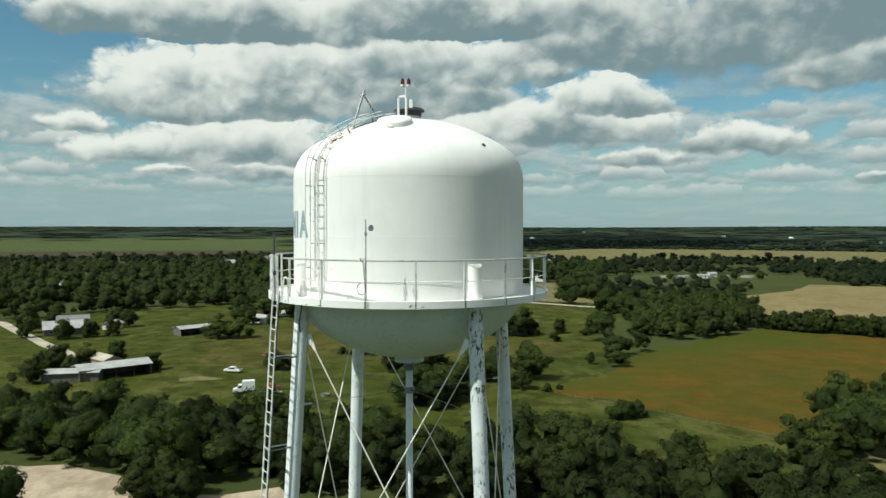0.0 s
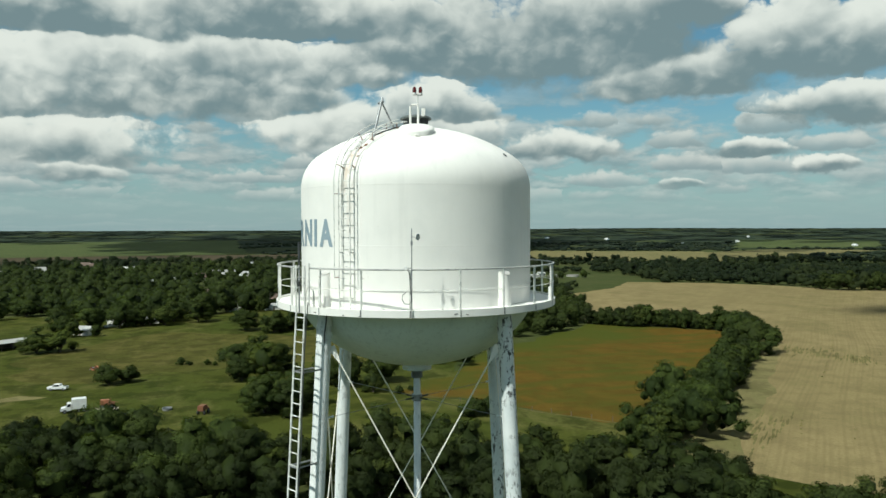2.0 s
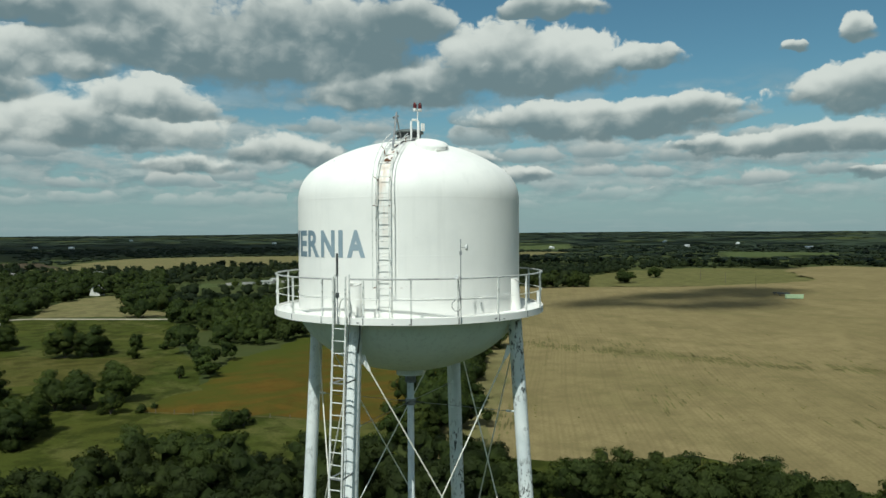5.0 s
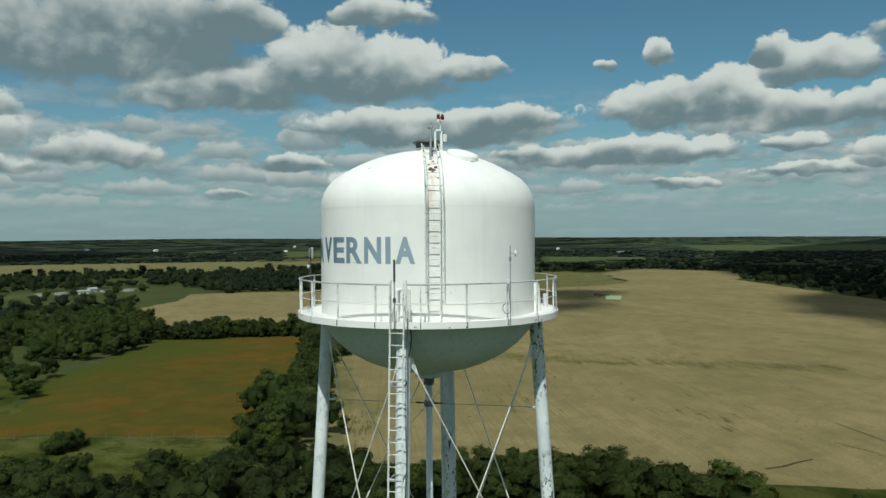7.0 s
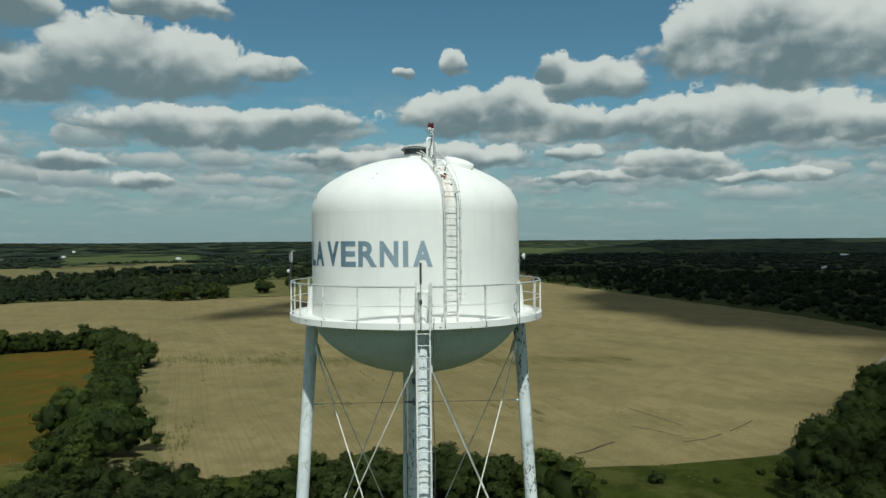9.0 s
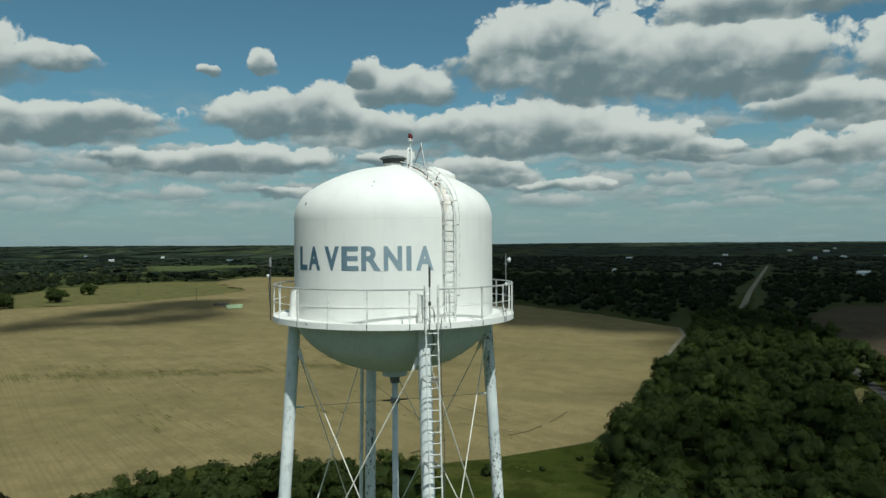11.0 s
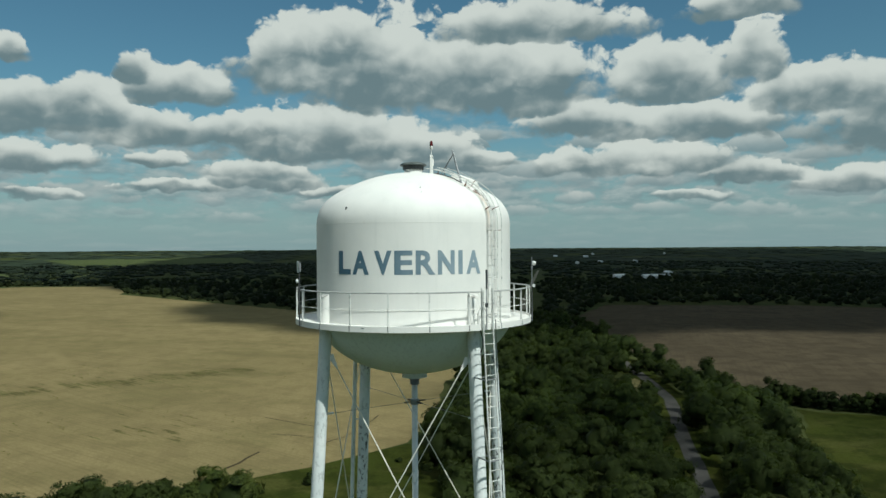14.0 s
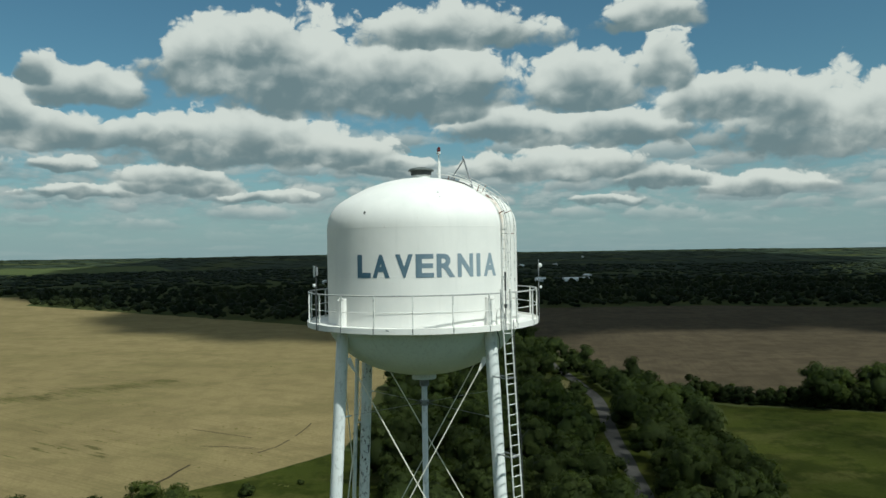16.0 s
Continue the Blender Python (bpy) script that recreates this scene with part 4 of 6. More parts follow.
# diagonal tension rods, with clevis plates at their upper ends
for i in range(4):
    for j in ((i + 1) % 4, (i + 3) % 4):
        def on_leg(k, z):
            other = LEGS[j] if k == i else LEGS[i]
            c = at(leg_r(z), LEGS[k], z)
            return c + (at(leg_r(z), other, z) - c).normalized() * 0.22
        top, low = on_leg(i, 44.05), on_leg(j, 35.65)
        way = (low - top).normalized()
        rod = part("brace_rod", tube(bmesh.new(), top + way * 0.35, low, 0.019, seg=8), ROD, tower, "thin round tension rod")
        bm = bmesh.new()
        side = way.cross(Vector((0, 0, 1))).normalized() * 0.012
        wide = way.cross(side).normalized()
        outline = [top - way * 0.05 + wide * 0.10, top - way * 0.05 - wide * 0.10, top + way * 0.30 - wide * 0.045, top + way * 0.42 - wide * 0.02, top + way * 0.42 + wide * 0.02, top + way * 0.30 + wide * 0.045]
        f = bm.faces.new([bm.verts.new(p + side) for p in outline])
        g = bmesh.ops.extrude_face_region(bm, geom=[f])
        bmesh.ops.translate(bm, verts=[v for v in g["geom"] if isinstance(v, bmesh.types.BMVert)], vec=-2 * side)
        bmesh.ops.recalc_face_normals(bm, faces=bm.faces[:])
        part("clevis", bm, TANK, rod)
        part("turnbuckle", tube(bmesh.new(), top.lerp(low, 0.9), top.lerp(low, 0.94), 0.04, seg=8), ROD, rod)

# overflow pipe beside one leg
run = [at(leg_r(z), LEGS[2], z) + at(0.38, 85, 0) for z in (44.0, 43.4, 36, 28, 18, 8, 0.6)]
run[0] += at(-0.55, LEGS[2], 0.25)
overflow = part("overflow_pipe", path_tube(bmesh.new(), run, 0.075, 12), STEEL, tower, "grey overflow pipe running down beside a leg", True)
for z in (41.0, 36.0, 31.0, 26.0, 20.0, 14.0, 8.0):
    part("pipe_clamp", tube(bmesh.new(), at(leg_r(z), LEGS[2], z), at(leg_r(z), LEGS[2], z) + at(0.38, 85, 0), 0.025, seg=6), STEEL, overflow)

# riser pipe, bellows and spider rods
riser = part("riser_pipe", tube(bmesh.new(), (0, 0, 0.2), (0, 0, 42.9), 0.10, seg=24), STEEL, tower, "thin central riser pipe", True)
prof = []
for k in range(7):
    z = 42.82 + 0.04 * k
    prof += [(0.125, z), (0.165, z + 0.012), (0.165, z + 0.028), (0.125, z + 0.04)]
part("expansion_joint", turned(prof, 28), GALV, riser, "ribbed grey expansion joint")
part("collar", turned([(0.10, 42.16), (0.15, 42.16), (0.15, 42.34), (0.10, 42.34)], 24), GALV, riser)
bm = bmesh.new()
box(bm, -0.4, -0.4, 0, 0.4, 0.4, 0.35, 0.04)
part("pipe_footing", bm, CONCRETE, riser)
for a in LEGS:
    rod = part("spider_rod", tube(bmesh.new(), at(0.14, a, 42.25), at(leg_r(42.24) - 0.25, a, 42.24), 0.008, seg=6), GALV, tower)
    part("clamp", tube(bmesh.new(), at(0.14, a, 42.25), at(0.42, a, 42.25), 0.028, seg=6), DARK, rod)


# ladder on the leg, outside the walkway
def ladder_pt(z, side, a=-146.4):
    return at(4.01 + 0.0657 * (45 - z), a, z) + at(side, a + 90, 0)


bm = bmesh.new()
for s in (-0.18, 0.18):
    tube(bm, ladder_pt(3.0, s), ladder_pt(45.05, s), 0.026, seg=6)
    tube(bm, ladder_pt(45.05, s), ladder_pt(45.05, s) + Vector((0, 0, 1.15)), 0.026, seg=6)
ladder = part("leg_ladder", bm, RAIL, tower, "long steel ladder standing off the leg")
rung_mesh = mesh_of("rung", tube(bmesh.new(), (0, -0.18, 0), (0, 0.18, 0), 0.014, seg=6), RAIL)
k = 0
while 44.9 - 0.305 * k > 3.2:
    z = 44.9 - 0.305 * k
    ob = part("rung", rung_mesh, None, ladder)
    ob.matrix_world = Matrix.Translation(ladder_pt(z, 0)) @ pose(0, 0, 0, 0, 0, -146.4)
    k += 1
for z in (43.55, 41.2, 38.9, 36.5, 33.5, 30.5, 27, 23, 19, 15, 11, 7):
    bm = bmesh.new()
    for s in (-0.18, 0.18):
        tube(bm, ladder_pt(z, s), at(leg_r(z) + 0.15, -146.4, z) + at(s * 0.8, -56.4, 0), 0.022, seg=6)
    tube(bm, ladder_pt(z, -0.22), ladder_pt(z, 0.22), 0.02, seg=6)
    part("standoff", bm, GALV, ladder)
pts = [ladder_pt(z, 0.26 + 0.03 * math.sin(z * 1.7)) for z in [45.3 - 1.2 * q for q in range(36)]]
part("cable", path_tube(bmesh.new(), pts, 0.011), DARK, ladder)
part("bent_cable", path_tube(bmesh.new(), [at(3.35, -143, 44.98), at(3.42, -142.3, 44.7), at(3.46, -142.6, 44.45), at(3.40, -143.6, 44.2), at(3.42, -145, 43.9)], 0.018), DARK, tower)


# ladder up the tank wall and over the roof
CLIMB = -132.0


def wall_pt(s, off):
    """s from 0 at the deck to 1 at the eave, then on over the roof to 2."""
    if s <= 1:
        return R + off, DECK + (EAVE - DECK) * s
    return dome((s - 1) * 0.86, off)


def climb(side, off, s0, s1, n=44):
    out = []
    for i in range(n + 1):
        r, z = wall_pt(s0 + (s1 - s0) * i / n, off)
        out.append(at(r, CLIMB, z) + at(side, CLIMB + 90, 0))
    return out


bm = bmesh.new()
for s in (-0.17, 0.17):
    path_tube(bm, climb(s, 0.14, 0.0, 1.95), 0.016)
tank_ladder = part("tank_ladder", bm, RAIL, tower, "rust-stained ladder up the tank and over the dome")
for s in (-0.24, 0.24):
    part("guard_rail", path_tube(bmesh.new(), climb(s, 0.24, 0.25, 1.8), 0.012), RAIL, tank_ladder)
rung2 = mesh_of("rung", tube(bmesh.new(), (-0.17, 0, 0), (0.17, 0, 0), 0.010, seg=6), RAIL)
run = 0.15
while run < 5.3:
    s = run / 3.15 if run < 3.15 else 1 + (run - 3.15) / 2.75
    r, z = wall_pt(s, 0.14)
    ob = part("rung", rung2, None, tank_ladder)
    ob.matrix_world = Matrix.Translation(at(r, CLIMB, z)) @ pose(0, 0, 0, 0, 0, CLIMB + 90)
    run += 0.305
for s in (0.08, 0.45, 0.92, 1.12, 1.45, 1.8):
    for side in (-0.17, 0.17):
        a, b = wall_pt(s, 0.0), wall_pt(s, 0.15)
        part("bracket", tube(bmesh.new(), at(a[0], CLIMB, a[1]) + at(side, CLIMB + 90, 0), at(b[0], CLIMB, b[1]) + at(side, CLIMB + 90, 0), 0.016, seg=6), RUST if s > 1 else RAIL, tank_ladder)
for s in (0.25, 0.92, 1.12, 1.45):
    for side in (-1, 1):
        a, b = wall_pt(s, 0.14), wall_pt(s, 0.24)
        part("rail_bracket", tube(bmesh.new(), at(a[0], CLIMB, a[1]) + at(side * 0.17, CLIMB + 90, 0), at(b[0], CLIMB, b[1]) + at(side * 0.24, CLIMB + 90, 0), 0.010, seg=6), RUST, tank_ladder)
# rust patches and scars, thin flakes on the paint
rng = random.Random(4)


def flake(name, t, a, size, mat, n=9):
    r, z = dome(t, 0.006)
    r2, z2 = dome(t + 0.01, 0.006)
    up = (at(r2, a, z2) - at(r, a, z)).normalized()
    side = at(1, a + 90, 0)
    bm = bmesh.new()
    bm.faces.new([bm.verts.new(at(r, a, z) + (side * math.cos(q) + up * math.sin(q) * 1.3) * size * rng.uniform(0.45, 1.1)) for q in (2 * math.pi * i / n for i in range(n))])
    bmesh.ops.solidify(bm, geom=bm.faces[:], thickness=0.004)
    part(name, bm, mat, roof)


for t, a, s in ((0.30, -133, 0.10), (0.325, -130, 0.08), (0.28, -131, 0.06), (0.36, -134, 0.05), (0.25, -132, 0.05), (0.42, -131, 0.05), (0.19, -129.5, 0.035)):
    flake("rust_patch", t, a, s, RUST)
for t, a, s in ((0.235, -45, 0.09), (0.115, 140, 0.05), (0.335, -174.6, 0.03), (0.265, -174.6, 0.025)):
    flake("chipped_paint", t, a, s, DARK)
for a in (-139, -125, -118, -84, -82, 160):
    bm = bmesh.new()
    c = at(EDGE + 0.015, a + rng.uniform(-3, 3), 45.03 + rng.uniform(0, 0.1))
    box(bm, -0.004, -rng.uniform(0.02, 0.07), -0.012, 0.004, rng.uniform(0.01, 0.05), 0.006)
    part("rust_chip", bm, DARK, deck).matrix_world = Matrix.Translation(c) @ pose(0, 0, 0, rng.uniform(-15, 15), 0, a)

# roof vent, hatch, frame, tripod
vent = part("vent_drum", turned([(0.42, 49.86), (0.33, 49.95), (0.30, 49.98), (0.30, 50.16)], 36), TANK, tower, "white vent drum on the roof top", True)
for k in range(8):
    bm = bmesh.new()
    box(bm, 0.295, -0.018, 50.03, 0.325, 0.018, 50.17, 0.004)
    part("bracket", bm, TANK, vent).matrix_world = pose(0, 0, 0, 0, 0, 45 * k + 12)
part("vent_cap", turned([(0.36, 50.215), (0.44, 50.205), (0.445, 50.245), (0.37, 50.295), (0.17, 50.335), (0.02, 50.345)], 36), VENT_PAINT, vent, "shallow dark grey-green cap", True)
part("vent_screen", turned([(0.29, 50.06), (0.35, 50.075), (0.365, 50.21)], 36), DARK, vent, "black screened opening")
bm = turned([(0.46, -0.30), (0.46, 0.10), (0.44, 0.13), (0.25, 0.17), (0.01, 0.185)], 40)
hatch = part("roof_hatch", bm, TANK, tower, "round roof manhole with a shallow lid", True)
hatch.matrix_world = Matrix.Translation(on_dome(*at(1.72, -99.5, 0).xy, -0.02)) @ pose(0, 0, 0, 0, 0, -99) @ pose(0, 0, 0, 0, 20, 0)
bm = bmesh.new()
box(bm, 0.40, -0.06, 0.0, 0.52, 0.06, 0.06, 0.01)
part("hinge", bm, TANK, hatch)
bm = bmesh.new()
a0 = at(0.63, -104, 49.86)
path_tube(bm, [a0 + at(0.11, 166, 0), a0 + at(0.11, 166, 0.62), a0 + at(0.07, 166, 0.67), a0 + at(0.07, -14, 0.67), a0 + at(0.11, -14, 0.62), a0 + at(0.11, -14, 0)], 0.032, 8)
frame_ob = part("pipe_frame", bm, TANK, tower, "white bent pipe frame beside the vent")
bm = bmesh.new()
box(bm, -0.05, -0.04, 50.22, 0.05, 0.04, 50.44, 0.01)
part("junction_box", bm, TANK, frame_ob).location = at(0.66, -82, 0)
apex, f1, f2 = Vector((-1.15, -1.30, 50.46)), on_dome(-1.42, -1.55, -0.02), on_dome(-0.75, -0.90, -0.02)
bm = bmesh.new()
tube(bm, f1, apex + Vector((0.02, 0.02, 0.12)), 0.034, 0.030)
tube(bm, f2, apex, 0.022)
tube(bm, apex - Vector((0.10, 0, 0.04)), apex + Vector((0.06, 0, 0.02)), 0.03)
part("davit", bm, GALV, tower, "small grey steel lifting davit on the roof")
part("roof_lead", path_tube(bmesh.new(), [on_dome(x, y, 0.02) for x, y in ((-1.4, -1.5), (-1.1, -1.3), (-0.7, -0.9), (-0.2, -0.7))], 0.018), DARK, tower)

# lettering, painted as thin raised letters
WORD = (("L", 135.6, 144.6), ("A", 145.8, 156.0), ("V", 159.3, 168.9), ("E", 170.3, 180.0), ("R", 181.5, 191.8), ("N", 193.2, 202.6), ("I", 204.8, 207.4), ("A", 209.7, 219.2))
for ch, a0, a1 in WORD:
    cu = bpy.data.curves.new("letter_outline", "FONT")
    cu.body, cu.offset, cu.resolution_u = ch, 0.030 if ch in "ER" else 0.043, 6
    tmp = new("letter_outline", cu)
    bpy.context.view_layer.update()
    me = bpy.data.meshes.new_from_object(tmp.evaluated_get(bpy.context.evaluated_depsgraph_get()))
    bpy.data.objects.remove(tmp)
    bpy.data.curves.remove(cu)
    bm = bmesh.new()
    bm.from_mesh(me)
    bpy.data.meshes.remove(me)
    bmesh.ops.triangulate(bm, faces=bm.faces[:])
    bmesh.ops.subdivide_edges(bm, edges=bm.edges[:], cuts=3, use_grid_fill=True)
    xs, ys = [v.co.x for v in bm.verts], [v.co.y for v in bm.verts]
    for v in bm.verts:
        u, w = (v.co.x - min(xs)) / (max(xs) - min(xs)), (v.co.y - min(ys)) / (max(ys) - min(ys))
        v.co = at(R + 0.008, a0 + (a1 - a0) * u, 46.645 + 0.715 * w)
    part("letter", bm, LETTER, tower, "faded blue-grey painted letter")

# ---- things fixed to the tower ----
beacon = empty("obstruction_light", -0.06, -0.61, 49.89, 0, "twin red aviation warning lights on a thin pole", "beacon")
part("pole", tube(bmesh.new(), (0, 0, -0.05), (0, 0, 0.92), 0.018), RAIL, beacon)
part("crossbar", tube(bmesh.new(), (-0.10, 0, 0.92), (0.10, 0, 0.92), 0.024), RAIL, beacon)
for s in (-0.085, 0.085):
    lamp = part("lamp_base", turned([(0.02, 0.90), (0.055, 0.90), (0.055, 0.97), (0.02, 0.97)], 14), RAIL, beacon)
    lamp.location.x = s
    part("red_globe", turned([(0.052, 0.97), (0.055, 1.04), (0.048, 1.10), (0.025, 1.14), (0.002, 1.145)], 16), GLASS_RED, lamp, "dark red glass globe", True)

mast = empty("dish_antenna_mast", *at(3.97, -101.8, 45.06), -101.8, "thin mast with small white radio dishes clamped to the railing", "antenna")
part("pole", tube(bmesh.new(), (0, 0, -0.05), (0, 0, 2.05), 0.012), GALV, mast)
for z, r, side in ((1.85, 0.080, 0.10), (1.12, 0.055, -0.11)):
    bm = turned([(0.005, 0.0), (r * 0.7, 0.015), (r, 0.05), (r * 0.98, 0.06), (0.01, 0.03)], 18)
    d = part("dish", bm, PLASTIC, mast, "small white dish", True)
    d.matrix_local = pose(0.03, side, z, 0, 90, 55 if side > 0 else -40)
    part("arm", tube(bmesh.new(), (0, 0, z), (0.03, side, z), 0.008, seg=6), GALV, mast)
bm = bmesh.new()
box(bm, -0.025, -0.025, 1.66, 0.025, 0.025, 1.76, 0.006)
part("radio", bm, GALV, mast)
part("cable", path_tube(bmesh.new(), [(0.0, -0.10, 1.10), (0.012, -0.06, 1.0), (0.012, -0.03, 0.6), (0.012, 0.0, 0.36), (0.0, -0.06, 0.27), (-0.02, -0.17, 0.28), (-0.03, -0.23, 0.38), (-0.03, -0.22, 0.48), (-0.02, -0.14, 0.55)], 0.009), DARK, mast)

panel = empty("panel_antenna_mast", *at(4.0, 117.0, 45.06), 117.0, "mast with a white panel antenna clamped to the railing", "antenna")
part("pole", tube(bmesh.new(), (0, 0, -0.05), (0, 0, 2.0), 0.022), DARK, panel)
bm = bmesh.new()
box(bm, -0.03, -0.16, 1.62, 0.03, -0.05, 1.98, 0.012)
part("panel", bm, PLASTIC, panel)
bm = bmesh.new()
box(bm, -0.03, 0.03, 1.66, 0.03, 0.08, 1.94, 0.01)
part("second_panel", bm, GALV, panel)
bm = turned([(0.01, 0), (0.06, 0.02), (0.055, 0.07), (0.01, 0.09)], 14)
part("radio", bm, PLASTIC, panel).matrix_local = pose(0.03, 0, 1.36, 0, 90, 0)
part("cable", path_tube(bmesh.new(), [(0.02, 0, 1.4), (0.05, 0.03, 1.0), (0.02, -0.02, 0.5), (0, 0, 0.1)], 0.012), DARK, panel)

whip = empty("whip_antenna", *at(4.0, -147.2, 45.06), -147.2, "dark tubular whip antenna clamped beside the ladder gate", "antenna")
part("pole", tube(bmesh.new(), (0, 0, -0.05), (0, 0, 1.2), 0.016), GALV, whip)
part("radiator", tube(bmesh.new(), (0, 0, 1.15), (0, 0, 1.72), 0.03), DARK, whip)
bm = bmesh.new()
box(bm, -0.035, -0.035, 0.62, 0.035, 0.035, 0.74, 0.008)
part("clamp", bm, DARK, whip)
util = empty("electrical_box", *at(EDGE - 0.06, -30, 45.40), -30, "small white electrical box fixed to the railing", "box")
bm = bmesh.new()
box(bm, -0.05, -0.07, -0.28, 0.05, 0.07, 0.12, 0.012)
part("casing", bm, PLASTIC, util)
part("conduit", tube(bmesh.new(), (0, 0.04, -0.29), (0, 0.04, -0.36), 0.015), GALV, util)
part("step_hoop", path_tube(bmesh.new(), [at(3.72, -146.4, DECK) + at(0.17 * c, -56.4, 0) + Vector((0, 0, h)) for c, h in ((-1, 0), (-1, 0.32), (-0.8, 0.44), (-0.4, 0.5), (0.4, 0.5), (0.8, 0.44), (1, 0.32), (1, 0))], 0.02), RAIL, tower)


# ---- buildings ----
def gable(name, x, y, turn, length, width, eave, ridge, wall, roof_mat, label, category="house", group="", over=0.5, openings=((0.5, "door"),), open_side=False):
    """A gabled building: walls with openings in them, roof, ridge cap, windows and a door."""
    ob = empty(name, x, y, 0, turn, label, category, group)
    hl, hw = length / 2, width / 2
    if open_side:
        bm = bmesh.new()
        box(bm, -hl, hw - 0.2, 0, hl, hw, eave)
        part("back_wall", bm, wall, ob)
        for s in (-1, 1):
            bm = bmesh.new()
            box(bm, s * hl - 0.1, -hw, 0, s * hl + 0.1, hw - 0.2, eave)
            part("end_wall", bm, wall, ob)
        for i in range(5):
            bm = bmesh.new()
            box(bm, -hl + length * i / 4 - 0.1, -hw - 0.1, 0, -hl + length * i / 4 + 0.1, -hw + 0.1, eave, 0.02)
            part("roof_post", bm, WOOD, ob)
    else:
        bm = bmesh.new()
        box(bm, -hl, -hw, 0, hl, hw, eave)
        part("wall", bm, wall, ob)
        for s in (-1, 1):
            bm = prism(bmesh.new(), [(-hw, 0), (hw, 0), (0, ridge - eave)], -0.1, 0.1)
            part("gable_end", bm, wall, ob).matrix_local = pose(s * (hl - 0.1), 0, eave, 0, 0, 90)
        for k, kind in openings:
            px = -hl + length * k
            for s in (-1, 1):
                bm = bmesh.new()
                if kind == "door" and s < 0:
                    box(bm, px - 0.5, s * hw - 0.05, 0.05, px + 0.5, s * hw + 0.05, 2.1, 0.02)
                    part("door", bm, BROWN_ROOF, ob)
                else:
                    box(bm, px - 0.6, s * hw - 0.04, 1.0, px + 0.6, s * hw + 0.04, 2.2)
                    w = part("window", bm, PANE, ob)
                    bm = bmesh.new()
                    for q in ((-0.68, 0.92, 0.68, 1.0), (-0.68, 2.2, 0.68, 2.28), (-0.68, 1.0, -0.6, 2.2), (0.6, 1.0, 0.68, 2.2)):
                        box(bm, px + q[0], s * hw - 0.07, q[1], px + q[2], s * hw + 0.07, q[3])
                    part("window_frame", bm, SIDING, w)
    t = 0.14
    slope = (ridge - eave) / hw
    for s in (-1, 1):
        y1, z1 = s * (hw + over), eave - slope * over
        bm = prism(bmesh.new(), [(0, ridge + 0.02), (y1, z1 + 0.02), (y1, z1 + 0.02 + t), (0, ridge + 0.02 + t)], -hl - over, hl + over)
        part("roof", bm, roof_mat, ob).matrix_local = pose(0, 0, 0, 0, 0, 90)
    part("ridge_cap", tube(bmesh.new(), (-hl - over, 0, ridge + 0.12), (hl + over, 0, ridge + 0.12), 0.10), roof_mat, ob)
    return ob


D3 = ((0.2, "window"), (0.5, "door"), (0.8, "window"))
gable("open_barn", -104, 211, 40, 21, 8.5, 3.4, 4.6, SHADE_WALL, METAL_ROOF, "long open barn with a dull silver metal roof", "barn", open_side=True)
gable("barn_wing", -113, 204, 12, 16, 6, 2.8, 3.6, SHADE_WALL, METAL_ROOF, "low barn wing with a silver metal roof", "barn", openings=((0.5, "door"),))
gable("barn_annex", -113, 226, -40, 10, 6, 3.0, 4.2, TAN_WALL, CHALK_ROAD, "barn annex under a faded tan roof", "barn", openings=((0.5, "door"),))
gable("machine_shed", -109, 303, 46, 17, 7, 3.0, 3.8, SHADE_WALL, METAL_ROOF, "open machine shed with a flat silver roof", "shed", open_side=True)
gable("white_shed", -90, 341, -30, 9, 6, 2.4, 3.8, SIDING, METAL_ROOF, "shed under a bright metal roof among trees", "shed")
gable("farm_house", -166, 301, 30, 15, 9, 3.0, 5.8, SHADE_WALL, METAL_ROOF, "weathered farm house with a patchy light roof", "house", openings=D3)
gable("porch_house", -172, 322, 25, 13, 8, 3.0, 5.6, TAN_WALL, GREY_ROOF, "farm house behind trees with a grey roof", "house", openings=D3)
gable("storage_shed", -152, 318, 80, 8, 5, 2.6, 3.8, SIDING, METAL_ROOF, "small pale storage shed by the farm house", "shed")
gable("white_cottage", -28, 427, 75, 8, 7, 2.8, 5.2, SIDING, GREY_ROOF, "small white cottage with a grey gable roof", "house", "village houses", openings=D3)
gable("white_cottage", -8, 428, 5, 11, 6, 2.5, 3.6, SIDING, METAL_ROOF, "low white cottage with a pale metal roof", "house", "village houses", openings=D3)
gable("white_cottage", 4, 436, 95, 9, 7, 3.0, 5.0, SIDING, BROWN_ROOF, "white cottage with a brown roof among trees", "house", "village houses", openings=D3)
gable("brick_house", -57, 508, 10, 24, 10, 3.0, 6.0, SHADE_WALL, BROWN_ROOF, "wide brown-roofed house among trees", "house", "village houses", openings=D3)
gable("brick_house", -2, 470, -5, 26, 9, 3.0, 5.6, SHADE_WALL, BROWN_ROOF, "long low brown-roofed house among trees", "house", "village houses", openings=D3)
gable("camper_shed", -83, 372, 60, 7, 4.5, 2.8, 4.8, SIDING, METAL_ROOF, "white peaked shed at the pasture edge", "shed", openings=D3)
gable("camper_shed", -68, 376, 5, 9, 4, 2.4, 3.2, SIDING, METAL_ROOF, "long white trailer home under trees", "house", openings=D3)
gable("white_cottage", 79, 612, 60, 9, 8, 4.0, 7.5, SIDING, METAL_ROOF, "tall white building beside the dry yard", "house", "village houses", openings=D3)
gable("white_cottage", 98, 655, 20, 22, 9, 3.0, 5.0, SIDING, METAL_ROOF, "white building with a pale roof behind trees", "house", "village houses", openings=D3)
vr = random.Random(21)
